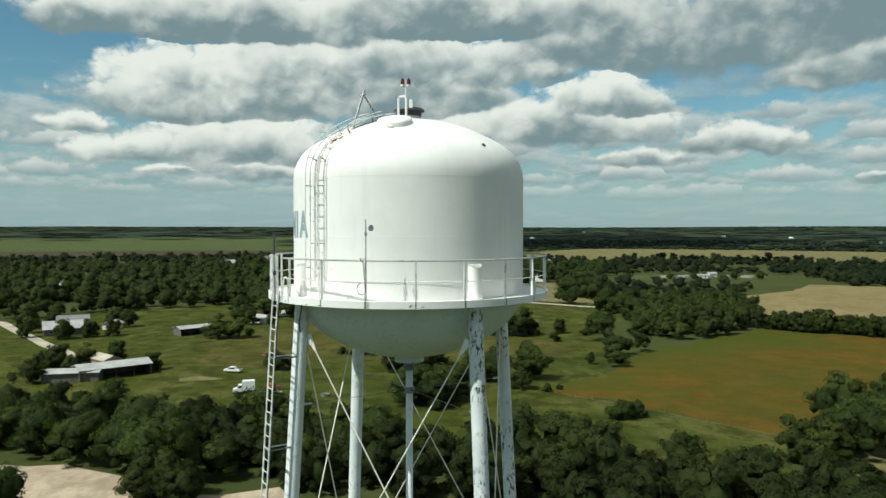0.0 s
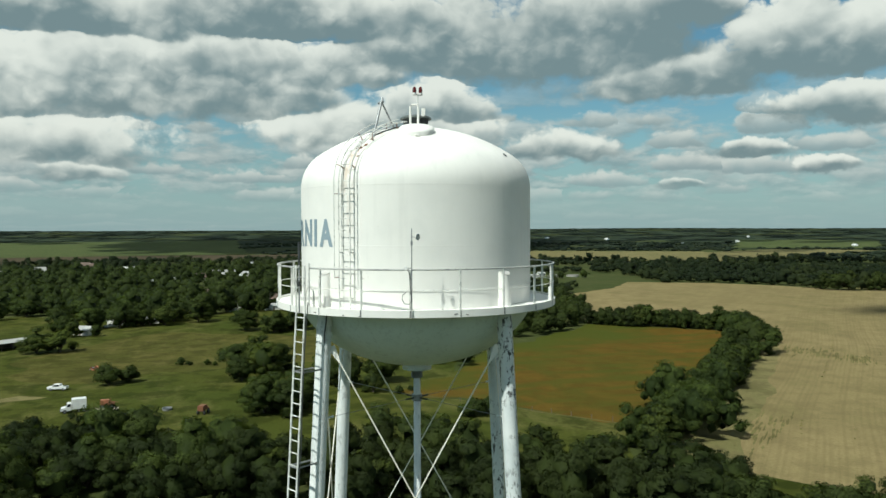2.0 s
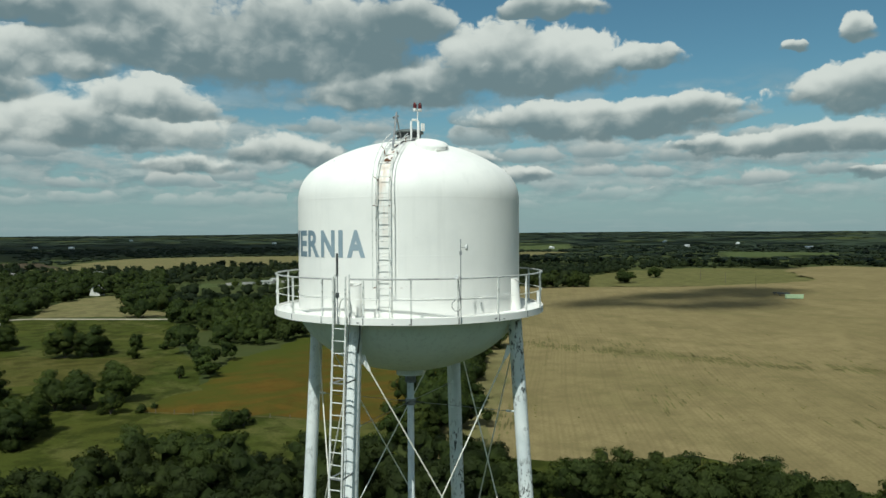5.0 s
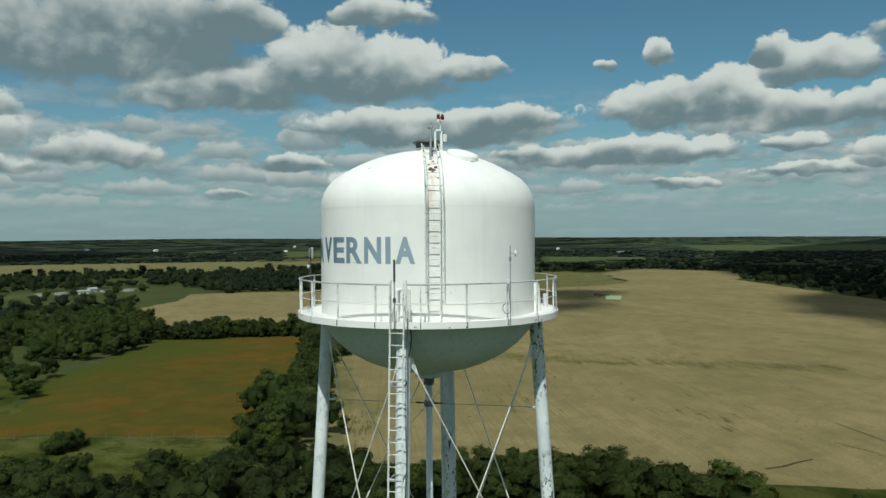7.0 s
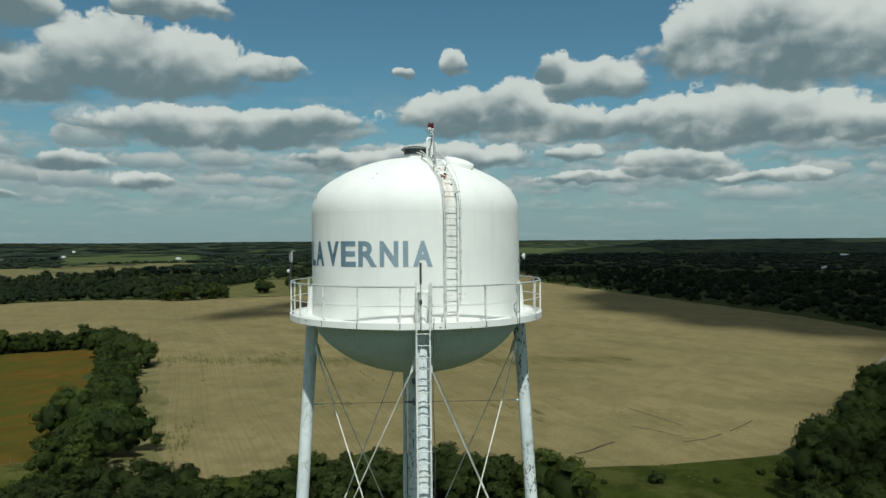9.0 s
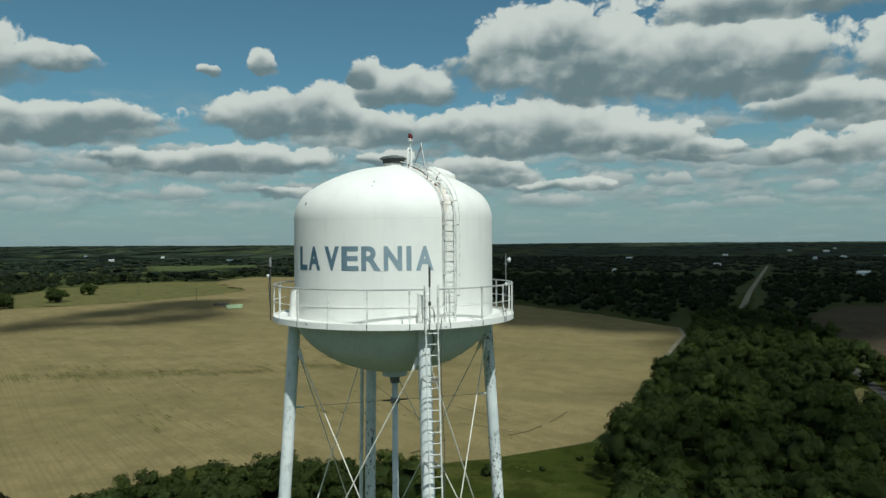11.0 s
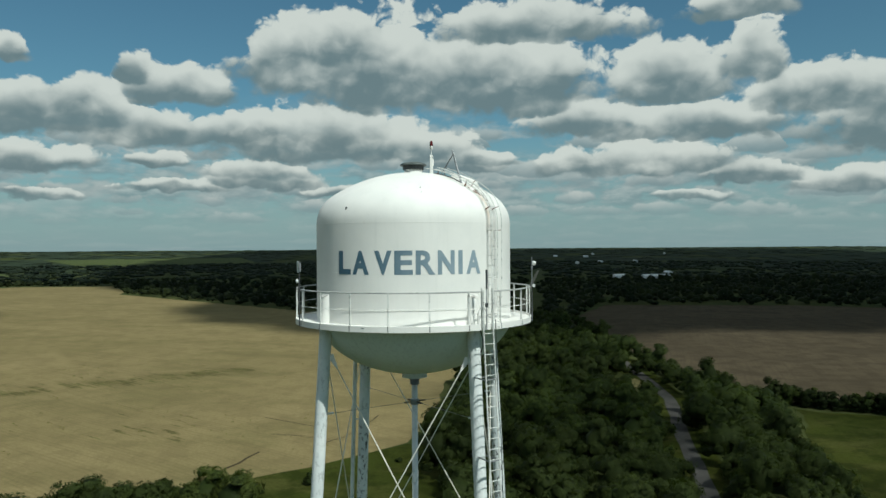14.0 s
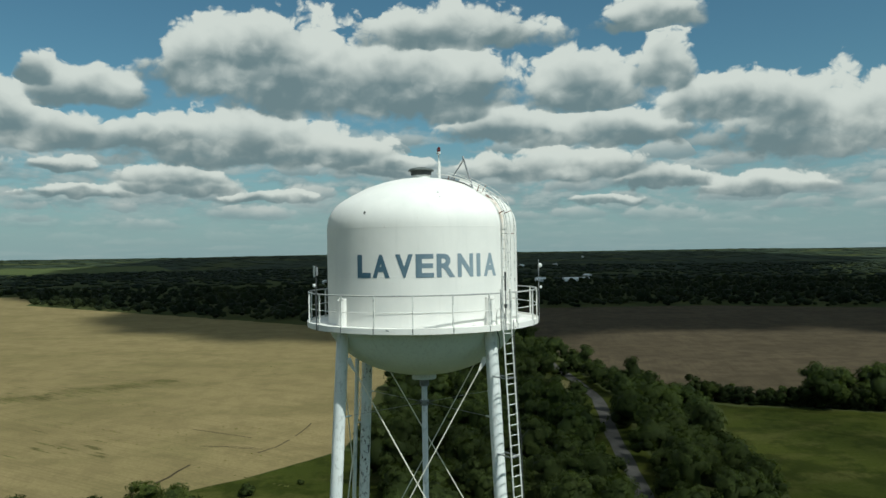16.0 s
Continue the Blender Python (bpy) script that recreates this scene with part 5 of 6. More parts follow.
for i in range(30):
    x, y = vr.uniform(-330, 120), vr.uniform(500, 980)
    far = vr.random()
    gable("village_house", x, y, vr.uniform(0, 180), vr.uniform(10, 22), vr.uniform(7, 11), 3.2, vr.uniform(5.5, 7.5), vr.choice((SIDING, TAN_WALL, SIDING)), vr.choice((METAL_ROOF, METAL_ROOF, GREY_ROOF, BROWN_ROOF)),
          "distant village house half hidden by trees", "house", "village houses", openings=D3)
far_places = [(1090, -352, 100, 42), (1105, -300, 100, 16), (1240, -420, 15, 14), (1180, 30, 15, 12), (1500, -150, 30, 12)]
for i in range(22):
    az, far = radians(vr.uniform(-8, 62) if i < 13 else vr.uniform(88, 112)), vr.uniform(2000, 3300)
    far_places.append((far * math.sin(az), far * math.cos(az), vr.uniform(0, 180), vr.uniform(11, 20)))
for x, y, tn, ln in far_places:
    o = gable("far_building", x, y, tn, ln, 9, 4.0, 6.0, TRUCK_WHITE, TRUCK_WHITE, "distant white building among dark woods", "building", "far buildings", openings=D3)
    o.location.z = rise(x, y) + 0.05
# treatment basins beyond the wood
for i, (x, y) in enumerate(((200, 662), (216, 664), (234, 660), (254, 664), (272, 660))):
    ob = empty("settling_basin", x, y, 0.05, 0, "round white concrete settling basin", "basin", "treatment basins")
    part("rim", turned([(6.0, 0), (6.0, 1.8), (5.6, 1.8), (5.6, 0.4)], 28), CONCRETE, ob)
    part("water", turned([(0.02, 1.0), (5.6, 1.0)], 28), PANE, ob)
gable("pump_house", 244, 672, 10, 7, 5, 3.2, 4.2, SIDING, METAL_ROOF, "white pump house beside the basins", "building", openings=D3)
gable("pump_house", 226, 650, 0, 12, 4, 3.0, 3.6, SIDING, METAL_ROOF, "low white pump house beside the basins", "building", openings=D3)

# utility poles
for x, y, h in ((587, 450, 10), (561, 403, 10), (522, 346, 11), (99, 330, 9), (128, 392, 9), (-10, 440, 9)):
    ob = empty("utility_pole", x, y, 0, vr.uniform(0, 90), "weathered wooden utility pole with a crossarm", "utility pole", "utility poles")
    part("pole", tube(bmesh.new(), (0, 0, -0.2), (0, 0, h), 0.17, 0.11, 8), WOOD, ob)
    bm = bmesh.new()
    box(bm, -1.1, -0.06, h - 0.9, 1.1, 0.06, h - 0.75)
    part("crossarm", bm, WOOD, ob)
    for s in (-0.9, 0.0, 0.9):
        part("insulator", tube(bmesh.new(), (s, 0, h - 0.75), (s, 0, h - 0.6), 0.05, 0.03, 6), PANE, ob)
for i in range(14):
    x, y = 28 + 3.9 * i, 190.5 - 3.6 * i
    ob = empty("fence_post", x, y, 0, 0, "thin wooden fence post along the meadow", "fence post", "fence posts")
    part("post", tube(bmesh.new(), (0, 0, -0.2), (0, 0, 1.25), 0.07, 0.06, 6), WOOD, ob)


# ---- vehicles ----
def wheel(ob, x, y, r, w=0.28):
    tyre = part("tyre", turned([(r * 0.6, -w / 2), (r * 0.93, -w / 2), (r, -w / 2 + 0.05), (r, w / 2 - 0.05), (r * 0.93, w / 2), (r * 0.6, w / 2)], 18), RUBBER, ob)
    tyre.matrix_local = pose(x, y, r, 90, 0, 0)
    part("rim", turned([(0.02, -w / 2 + 0.03), (r * 0.6, -w / 2 + 0.06), (r * 0.6, w / 2 - 0.06), (0.02, w / 2 - 0.03)], 14), GALV, tyre)


def pickup(x, y, turn):
    ob = empty("pickup_truck", x, y, 0, turn, "white crew-cab pickup truck parked on grass", "truck")
    bm = prism(bmesh.new(), [(-2.75, 0.45), (2.7, 0.45), (2.8, 0.75), (2.72, 1.10), (1.45, 1.18), (0.95, 1.82), (-0.75, 1.86), (-1.0, 1.22), (-2.75, 1.20)], -0.95, 0.95)
    bmesh.ops.bevel(bm, geom=bm.edges[:], offset=0.06, segments=1, affect="EDGES")
    part("body", bm, TRUCK_WHITE, ob)
    for s in (-1, 1):
        bm = prism(bmesh.new(), [(1.25, 1.24), (0.9, 1.72), (-0.68, 1.76), (-0.82, 1.26)], s * 0.955 - 0.01, s * 0.955 + 0.01)
        part("side_window", bm, PANE, ob)
    bm = bmesh.new()
    box(bm, -2.65, -0.8, 1.15, -1.1, 0.8, 1.215)
    part("bed", bm, DARK, ob)
    bm = bmesh.new()
    box(bm, 2.7, -0.9, 0.45, 2.9, 0.9, 0.65, 0.03)
    part("bumper", bm, GALV, ob)
    for s in (-0.7, 0.7):
        bm = bmesh.new()
        box(bm, 2.70, s - 0.15, 0.8, 2.83, s + 0.15, 1.0, 0.03)
        part("headlight", bm, PLASTIC, ob)
    for wx in (-1.75, 1.75):
        for wy in (-0.82, 0.82):
            wheel(ob, wx, wy, 0.40)
    return ob


def lorry(x, y, turn):
    ob = empty("box_truck", x, y, 0, turn, "white bonneted truck with a tall white box body", "truck")
    bm = prism(bmesh.new(), [(0.9, 0.6), (3.3, 0.6), (3.35, 1.35), (2.2, 1.6), (1.9, 2.5), (0.9, 2.55)], -1.05, 1.05)
    bmesh.ops.bevel(bm, geom=bm.edges[:], offset=0.08, segments=2, affect="EDGES")
    part("cab", bm, TRUCK_WHITE, ob)
    bm = bmesh.new()
    box(bm, -2.6, -1.25, 0.9, 0.8, 1.25, 3.5, 0.06)
    part("box_body", bm, TRUCK_WHITE, ob)
    for s in (-1, 1):
        bm = prism(bmesh.new(), [(1.1, 1.65), (1.95, 1.65), (1.8, 2.35), (1.1, 2.35)], s * 1.055 - 0.01, s * 1.055 + 0.01)
        part("side_window", bm, PANE, ob)
    bm = prism(bmesh.new(), [(2.2, 1.66), (2.24, 1.68), (1.98, 2.42), (1.94, 2.40)], -0.9, 0.9)
    part("windscreen", bm, PANE, ob)
    bm = bmesh.new()
    box(bm, 3.3, -1.05, 0.45, 3.5, 1.05, 0.8, 0.03)
    part("bumper", bm, GALV, ob)
    for wx in (-1.9, -0.9, 2.5):
        for wy in (-1.0, 1.0):
            wheel(ob, wx, wy, 0.48, 0.32)
    return ob


def flat_trailer(x, y, turn):
    ob = empty("flat_trailer", x, y, 0, turn, "low flat trailer with a pale plank deck", "trailer")
    for i in range(8):
        bm = bmesh.new()
        box(bm, -3.4, -1.16 + 0.29 * i, 0.85, 3.4, -0.89 + 0.29 * i, 0.92, 0.01)
        part("plank", bm, CHALK_ROAD, ob)
    bm = bmesh.new()
    box(bm, -3.4, -1.1, 0.66, 3.4, -0.95, 0.84)
    box(bm, -3.4, 0.95, 0.66, 3.4, 1.1, 0.84)
    box(bm, 3.4, -0.08, 0.66, 5.0, 0.08, 0.78)
    part("chassis", bm, DARK, ob)
    for wx in (-2.2, -1.3):
        for wy in (-1.0, 1.0):
            wheel(ob, wx, wy, 0.38)
    return ob


def machine(x, y, turn, mat, label):
    ob = empty("farm_machine", x, y, 0, turn, label, "machine")
    bm = bmesh.new()
    box(bm, -1.5, -0.8, 0.9, 0.7, 0.8, 2.3, 0.1)
    part("hood", bm, mat, ob)
    bm = bmesh.new()
    box(bm, 0.75, -0.7, 0.9, 2.0, 0.7, 1.5, 0.06)
    part("deck", bm, RUST, ob)
    for s in (-0.65, 0.65):
        part("roll_bar", tube(bmesh.new(), (1.0, s, 1.4), (1.0, s, 2.6), 0.05), RUST, ob)
    part("boom", tube(bmesh.new(), (0.6, 0.2, 1.9), (2.9, 0.3, 1.2), 0.12, 0.08), RUST, ob)
    for wx in (-1.0, 1.3):
        for wy in (-0.85, 0.85):
            wheel(ob, wx, wy, 0.55, 0.35)
    return ob


pickup(-68, 217, 172)
lorry(-56, 187.5, 197)
flat_trailer(-48.5, 185, 185)
machine(-49, 190, 10, ORANGE, "rusty orange farm machine beside the trailer")
machine(-23.5, 178, 70, RUST, "small rusty tractor standing in the grass")
car = pickup(-84, 364, 20)
car["label"] = "white pickup truck parked by the trailer home"
junk = random.Random(3)
ob = empty("scrap_heap", -64, 247, 0, 0, "heap of rusty scrap and old timber in the pasture", "scrap heap")
for i in range(14):
    bm = bmesh.new()
    ln = junk.uniform(0.5, 1.6)
    box(bm, -ln, -0.18, -0.12, ln, 0.18, 0.12, 0.02)
    piece = part("scrap_piece", bm, junk.choice((RUST, WOOD, RUST, GALV, ORANGE)), ob)
    piece.matrix_local = pose(junk.uniform(-2.2, 2.2), junk.uniform(-1.6, 1.6), junk.uniform(0.15, 1.0), junk.uniform(-30, 30), junk.uniform(-35, 35), junk.uniform(0, 360))
ob = empty("water_trough", -33, 184, 0, 10, "pale metal water trough in the pasture", "trough")
part("basin", turned([(0.05, 0.1), (1.1, 0.08), (1.2, 0.0), (1.25, 0.65), (1.12, 0.62), (1.05, 0.2)], 22), GALV, ob)
ob = empty("plastic_drum", -25.5, 166, 0, 10, "dark blue plastic tank beside the wood", "tank")
part("drum", turned([(0.02, 0), (1.0, 0), (1.05, 0.2), (1.05, 1.3), (0.9, 1.5), (0.02, 1.55)], 22), BLUE_PAINT, ob, "", True)
ob = empty("skip_container", 470, 281, 0, -50, "pale green steel skip standing in the field", "container")
bm = prism(bmesh.new(), [(-5.6, 0.4), (5.6, 0.4), (5.9, 3.0), (-5.6, 3.0)], -1.6, 1.6)
part("body", bm, GREEN_PAINT, ob)
for i in range(9):
    for s in (-1.65, 1.65):
        bm = bmesh.new()
        box(bm, -5.3 + 1.3 * i, s - 0.06, 0.5, -5.1 + 1.3 * i, s + 0.06, 2.9)
        part("rib", bm, GREEN_PAINT, ob)
bm = bmesh.new()
box(bm, -5.5, -1.2, 0.0, 5.5, -0.9, 0.4)
box(bm, -5.5, 0.9, 0.0, 5.5, 1.2, 0.4)
part("skid", bm, DARK, ob)
for k, (x, y) in enumerate(((495, 309), (489, 301))):
    ob = empty("hay_trailer", x, y, 0, -50, "dark low wagon beside the green skip", "trailer", "field wagons")
    bm = bmesh.new()
    box(bm, -4, -1.1, 0.8, 4, 1.1, 1.6 + 0.6 * k, 0.05)
    part("bed", bm, DARK, ob)
    for wx in (-2.5, 2.5):
        for wy in (-1.0, 1.0):
            wheel(ob, wx, wy, 0.45)


# ---- trees ----
ICO = None


def ico():
    global ICO
    if ICO is None:
        bm = bmesh.new()
        bmesh.ops.create_icosphere(bm, subdivisions=1, radius=1)
        bm.verts.index_update()
        ICO = (np.array([v.co for v in bm.verts]), np.array([[v.index for v in f.verts] for f in bm.faces]))
        bm.free()
    return ICO


def crown_arrays(g, wide, tall, base, clumps, leaves, size, core=0.74):
    """Corners and triangles of a crown: lumps with an inner core, covered in small leaf sprays."""
    iv, it = ico()
    V, T, I, N, count = [], [], [], [], 0
    mid = np.array((0, 0, base + (tall - base) * 0.25))
    span = np.array((wide, wide, (tall - base) * 0.75))

    def outward(p, own):
        """Normals of the whole crown, stirred by those of the lump."""
        q = (p - mid) / span ** 2
        q /= np.linalg.norm(q, axis=1, keepdims=True) + 1e-9
        q = q * 0.62 + own * 0.38
        return q / (np.linalg.norm(q, axis=1, keepdims=True) + 1e-9)

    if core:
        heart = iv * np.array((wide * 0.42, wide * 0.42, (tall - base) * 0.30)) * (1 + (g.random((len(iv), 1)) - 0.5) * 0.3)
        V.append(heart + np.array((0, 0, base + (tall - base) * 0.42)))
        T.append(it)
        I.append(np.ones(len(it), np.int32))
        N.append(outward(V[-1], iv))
        count = len(iv)
    for k in range(clumps):
        u = math.sqrt(g.random())
        ang = g.random() * 2 * math.pi
        rad = wide * 0.74 * u
        top = base + (tall - base) * (0.94 - 0.50 * u * u)
        low = base + (tall - base) * 0.06 * u
        z = low + (top - low) * (g.random() ** 0.85)
        rr = wide * g.uniform(0.30, 0.46) * (1.05 - 0.25 * u) * (9 / max(clumps, 9)) ** 0.2
        z = min(z, top - rr * 0.7)
        c = np.array((rad * math.cos(ang), rad * math.sin(ang) * g.uniform(0.8, 1.0), max(z, base * 0.6 + rr * 0.4)))
        sq = np.array((1, 1, g.uniform(0.65, 0.9)))
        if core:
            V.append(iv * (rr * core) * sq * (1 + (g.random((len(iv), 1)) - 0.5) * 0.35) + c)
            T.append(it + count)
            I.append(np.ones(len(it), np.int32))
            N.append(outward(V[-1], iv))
            count += len(iv)
        d = g.normal(size=(leaves, 3))
        d[:, 2] = np.where(g.random(leaves) < 0.65, np.abs(d[:, 2]), d[:, 2])
        d /= np.linalg.norm(d, axis=1, keepdims=True)
        p = c + d * sq * (rr * g.uniform(0.80, 1.10, (leaves, 1)))
        nrm = d * 1.25 + g.normal(size=(leaves, 3)) * 0.5
        nrm /= np.linalg.norm(nrm, axis=1, keepdims=True)
        a = np.cross(nrm, g.normal(size=(leaves, 3)))
        a /= np.linalg.norm(a, axis=1, keepdims=True) + 1e-9
        b = np.cross(nrm, a)
        s = size * g.uniform(0.6, 1.35, (leaves, 1))
        a, b = a * s, b * s * g.uniform(0.5, 0.9, (leaves, 1))
        quad = np.stack([p - a, p - b + nrm * s * 0.2, p + a, p + b + nrm * s * 0.2], 1).reshape(-1, 3)
        idx = np.arange(leaves)[:, None] * 4 + count
        V.append(quad)
        N.append(outward(quad, np.repeat(d, 4, 0)))
        T.append(np.concatenate([idx + np.array((0, 1, 2)), idx + np.array((0, 2, 3))]))
        I.append(np.zeros(2 * leaves, np.int32))
        count += leaves * 4
    return np.concatenate(V), np.concatenate(T), np.concatenate(I), np.concatenate(N)


def trunk_mesh(g, base, wide):
    bm = bmesh.new()
    tube(bm, (0, 0, -0.3), (0.1, 0, base * 0.9), 0.26, 0.18, 7)
    for k in range(5):
        a = 2 * math.pi * k / 5 + g.random()
        tip = Vector((math.cos(a) * wide * 0.55, math.sin(a) * wide * 0.55, base + wide * g.uniform(0.3, 0.8)))
        mid = Vector((tip.x * 0.4, tip.y * 0.4, base * 0.9 + (tip.z - base * 0.9) * 0.55))
        tube(bm, (0.1, 0, base * 0.85), mid, 0.13, 0.09, 5)
        tube(bm, mid, tip, 0.09, 0.04, 5)
    return mesh_of("trunk", bm, BARK)


FORMS = {}


def form(kind, k):
    if (kind, k) in FORMS:
        return FORMS[kind, k]
    g = np.random.default_rng(100 * k + len(kind))
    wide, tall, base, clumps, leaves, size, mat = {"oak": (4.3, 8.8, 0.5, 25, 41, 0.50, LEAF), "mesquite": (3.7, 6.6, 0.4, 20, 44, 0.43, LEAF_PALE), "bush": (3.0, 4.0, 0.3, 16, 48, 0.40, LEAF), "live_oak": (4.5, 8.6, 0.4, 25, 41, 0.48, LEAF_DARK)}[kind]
    if k % 3 == 2 and kind == "oak":
        mat = LEAF_PALE
    tall *= g.uniform(0.9, 1.12)
    v, t, i, nrm = crown_arrays(g, wide, tall, base, clumps, leaves, size)
    FORMS[kind, k] = (raw_mesh("crown", v, t, mat, True, i, None, nrm), trunk_mesh(g, base, wide))
    return FORMS[kind, k]


tree_rng = random.Random(11)
TREE_LABELS = {"oak": "broad dark green oak with an uneven crown", "mesquite": "lighter green mesquite tree with a loose crown", "bush": "low rounded dark green bush", "live_oak": "dense very dark green oak with a domed crown"}


def tree(x, y, scale=1.0, kind="oak", wide=1.0, group=""):
    crown, trunk = form(kind, tree_rng.randrange(5))
    ob = empty("tree" if kind != "bush" else "bush", x, y, -0.05, tree_rng.uniform(0, 360), TREE_LABELS[kind], "tree" if kind != "bush" else "bush", group)
    ob.scale = (scale * wide, scale * wide, scale)
    part("crown", crown, None, ob)
    part("trunk", trunk, None, ob)
    return ob


# lone trees of the pasture: place, scale, spread
LONE = [(-142, 296, 0.98, 0.8), (-113, 236, 0.9, 0.9), (-95, 290, 1.3, 1.3), (-87, 291, 1.25, 1.3), (49, 232, 0.52, 0.8), (59, 232, 0.5, 0.8), (22, 193, 1.0, 0.9),
        (-126, 221, 1.0, 1.1), (-120, 228, 1.0, 1.0), (-134, 226, 0.9, 1.0), (-18, 236, 1.2, 1.3), (-11, 234, 1.25, 1.3), (-5, 231, 1.1, 1.3), (1, 180, 1.15, 1.2), (-8, 176, 1.2, 1.3),
        (-2, 172, 1.05, 1.25), (23, 300, 1.45, 1.2), (32, 298, 1.4, 1.1), (10, 206, 1.25, 1.1)]
LONE_2 = [(17, 203, 1.3, 1.0), (27, 208, 1.4, 1.0), (44, 282, 0.8, 0.8), (50, 305, 0.8, 0.9), (38, 304, 0.85, 0.9), (91, 353, 1.0, 1.0), (-9, 222, 1.2, 1.2), (-16, 219, 1.0, 1.2),
          (-22, 362, 1.0, 0.9), (-4, 336, 0.85, 1.0), (2, 344, 1.0, 0.9), (-49, 396, 1.0, 1.0), (-42, 399, 0.9, 1.0), (-138, 421, 1.1, 1.1), (-148, 408, 1.1, 1.1), (-185, 330, 1.2, 1.1),
          (-176, 290, 0.8, 1.0), (-156, 330, 1.2, 1.0)]
LONE_2 += [(-20, 338, 1.25, 1.3), (-7, 327, 1.15, 1.3), (3, 334, 1.3, 1.2), (-92, 360, 1.3, 1.2), (-79, 361, 1.4, 1.1), (-72, 366, 1.3, 1.2), (-60, 368, 1.4, 1.2), (-104, 356, 1.3, 1.2), (-45, 376, 1.3, 1.3), (-57, 381, 1.3, 1.3), (-118, 213, 0.7, 1.0), (-95, 221, 0.7, 1.1), (-123, 200, 0.9, 1.0), (-150, 292, 0.9, 1.0), (-158, 286, 1.0, 1.0), (-181, 303, 1.1, 1.0), (-148, 326, 1.0, 1.0), (-192, 318, 1.2, 1.1), (-66, 367, 0.7, 1.0),
           (-76, 366, 0.8, 1.0), (-92, 333, 0.9, 1.0), (-99, 346, 1.0, 1.0), (-58, 384, 1.1, 1.0), (-34, 420, 0.9, 1.0), (-15, 420, 0.9, 1.0), (8, 426, 1.0, 1.0), (-70, 392, 1.1, 1.0), (-84, 334, 0.6, 1.0), (-76, 362, 0.6, 0.9), (-90, 362, 0.7, 1.0), (-55, 500, 1.1, 1.0), (-20, 462, 1.0, 1.0), (10, 462, 1.0, 1.0), (-2, 418, 0.8, 1.0), (196, 640, 0.9, 1.1), (216, 636, 0.8, 1.1), (252, 638, 0.9, 1.1), (276, 640, 1.0, 1.1)]
for x, y, s, w in LONE + LONE_2:
    tree(x, y, s * 1.18, tree_rng.choice(("oak", "oak", "mesquite")), w, "pasture trees")
for x, y, s in ((43, 160, 1.35), (47, 161, 1.1), (-55, 222, 1.6), (-50, 224, 1.3), (-29, 250, 0.5), (-26, 248, 0.4), (-38, 252, 0.7), (-35, 250, 0.5), (29, 190, 0.6), (33, 193, 0.4), (60, 300, 1.0),
                (132, 12, 0.3), (126, 22, 0.62), (121, 31, 0.25), (141, 5, 0.35), (124, 36, 0.3)):
    tree(x, y, s, "bush", 1.0, "pasture bushes")


def along(line, step, spread, scale, kinds, group):
    """Trees in an uneven row."""
    for a, b in zip(line, line[1:]):
        a, b = Vector(a), Vector(b)
        side = Vector((a.y - b.y, b.x - a.x)).normalized()
        k = max(1, round((b - a).length / step))
        for i in range(k):
            p = a.lerp(b, (i + tree_rng.uniform(0.1, 0.9)) / k) + side * tree_rng.uniform(-spread, spread)
            tree(p.x, p.y, scale * tree_rng.uniform(0.8, 1.2), tree_rng.choice(kinds), tree_rng.uniform(0.9, 1.15), group)


OAKS = ("oak", "oak", "oak", "mesquite")
along([(70, 120), (103, 153), (131, 183), (163, 224), (201, 276)], 2.4, 1.5, 0.98, ("oak", "live_oak", "oak"), "hedgerow between the fields")
along([(144, 325), (172, 306), (206, 286)], 3.4, 3.0, 1.12, ("oak", "live_oak", "oak"), "hedgerow at the meadow end")
along([(199, -104), (187, -121), (180, -135), (171, -151), (159, -173)], 4.0, 1.5, 0.78, ("oak", "live_oak", "oak"), "hedgerow beside the hay meadow")
DARK_OAKS = ("live_oak", "live_oak", "live_oak", "oak")
along([(-112, 144), (-80, 138), (-52, 136), (-36, 125), (-8, 124)], 2.7, 8.0, 1.12, DARK_OAKS, "belt of trees along the creek")
along([(-8, 124), (14, 116), (38, 105), (58, 92), (72, 82)], 2.9, 8.0, 1.25, ("oak", "live_oak", "live_oak", "mesquite"), "belt of trees along the creek")
along([(70, 84), (80, 76), (90, 66), (101, 52), (100, 40), (95, 32)], 2.9, 5.0, 1.2, OAKS, "belt of trees along the creek")
along([(-54, 104), (-46, 107), (-42, 103)], 3.0, 2.5, 1.05, DARK_OAKS, "trees beside the caliche lot")
along([(396, 474), (404, 460), (424, 455), (440, 449)], 9, 4, 1.6, ("oak",), "trees at the far field edge")
for x, y, s in ((496, 461, 1.75), (505, 466, 1.5), (580, 499, 1.6), (460, 478, 1.5)):
    tree(x, y, s, "oak", 1.4, "trees at the far field edge")


# ---- woods: joined, too many to count ----
def inside(px, py, poly):
    hit = np.zeros(len(px), bool)
    for (x0, y0), (x1, y1) in zip(poly, poly[1:] + poly[:1]):
        if y0 == y1:
            continue
        cross = ((y0 > py) != (y1 > py)) & (px < (x1 - x0) * (py - y0) / (y1 - y0) + x0)
        hit ^= cross
    return hit


def off_line(px, py, line, gap):
    keep = np.ones(len(px), bool)
    for (x0, y0), (x1, y1) in zip(line, line[1:]):
        k = np.clip(((px - x0) * (x1 - x0) + (py - y0) * (y1 - y0)) / ((x1 - x0) ** 2 + (y1 - y0) ** 2), 0, 1)
        keep &= np.hypot(px - x0 - k * (x1 - x0), py - y0 - k * (y1 - y0)) > gap
    return keep


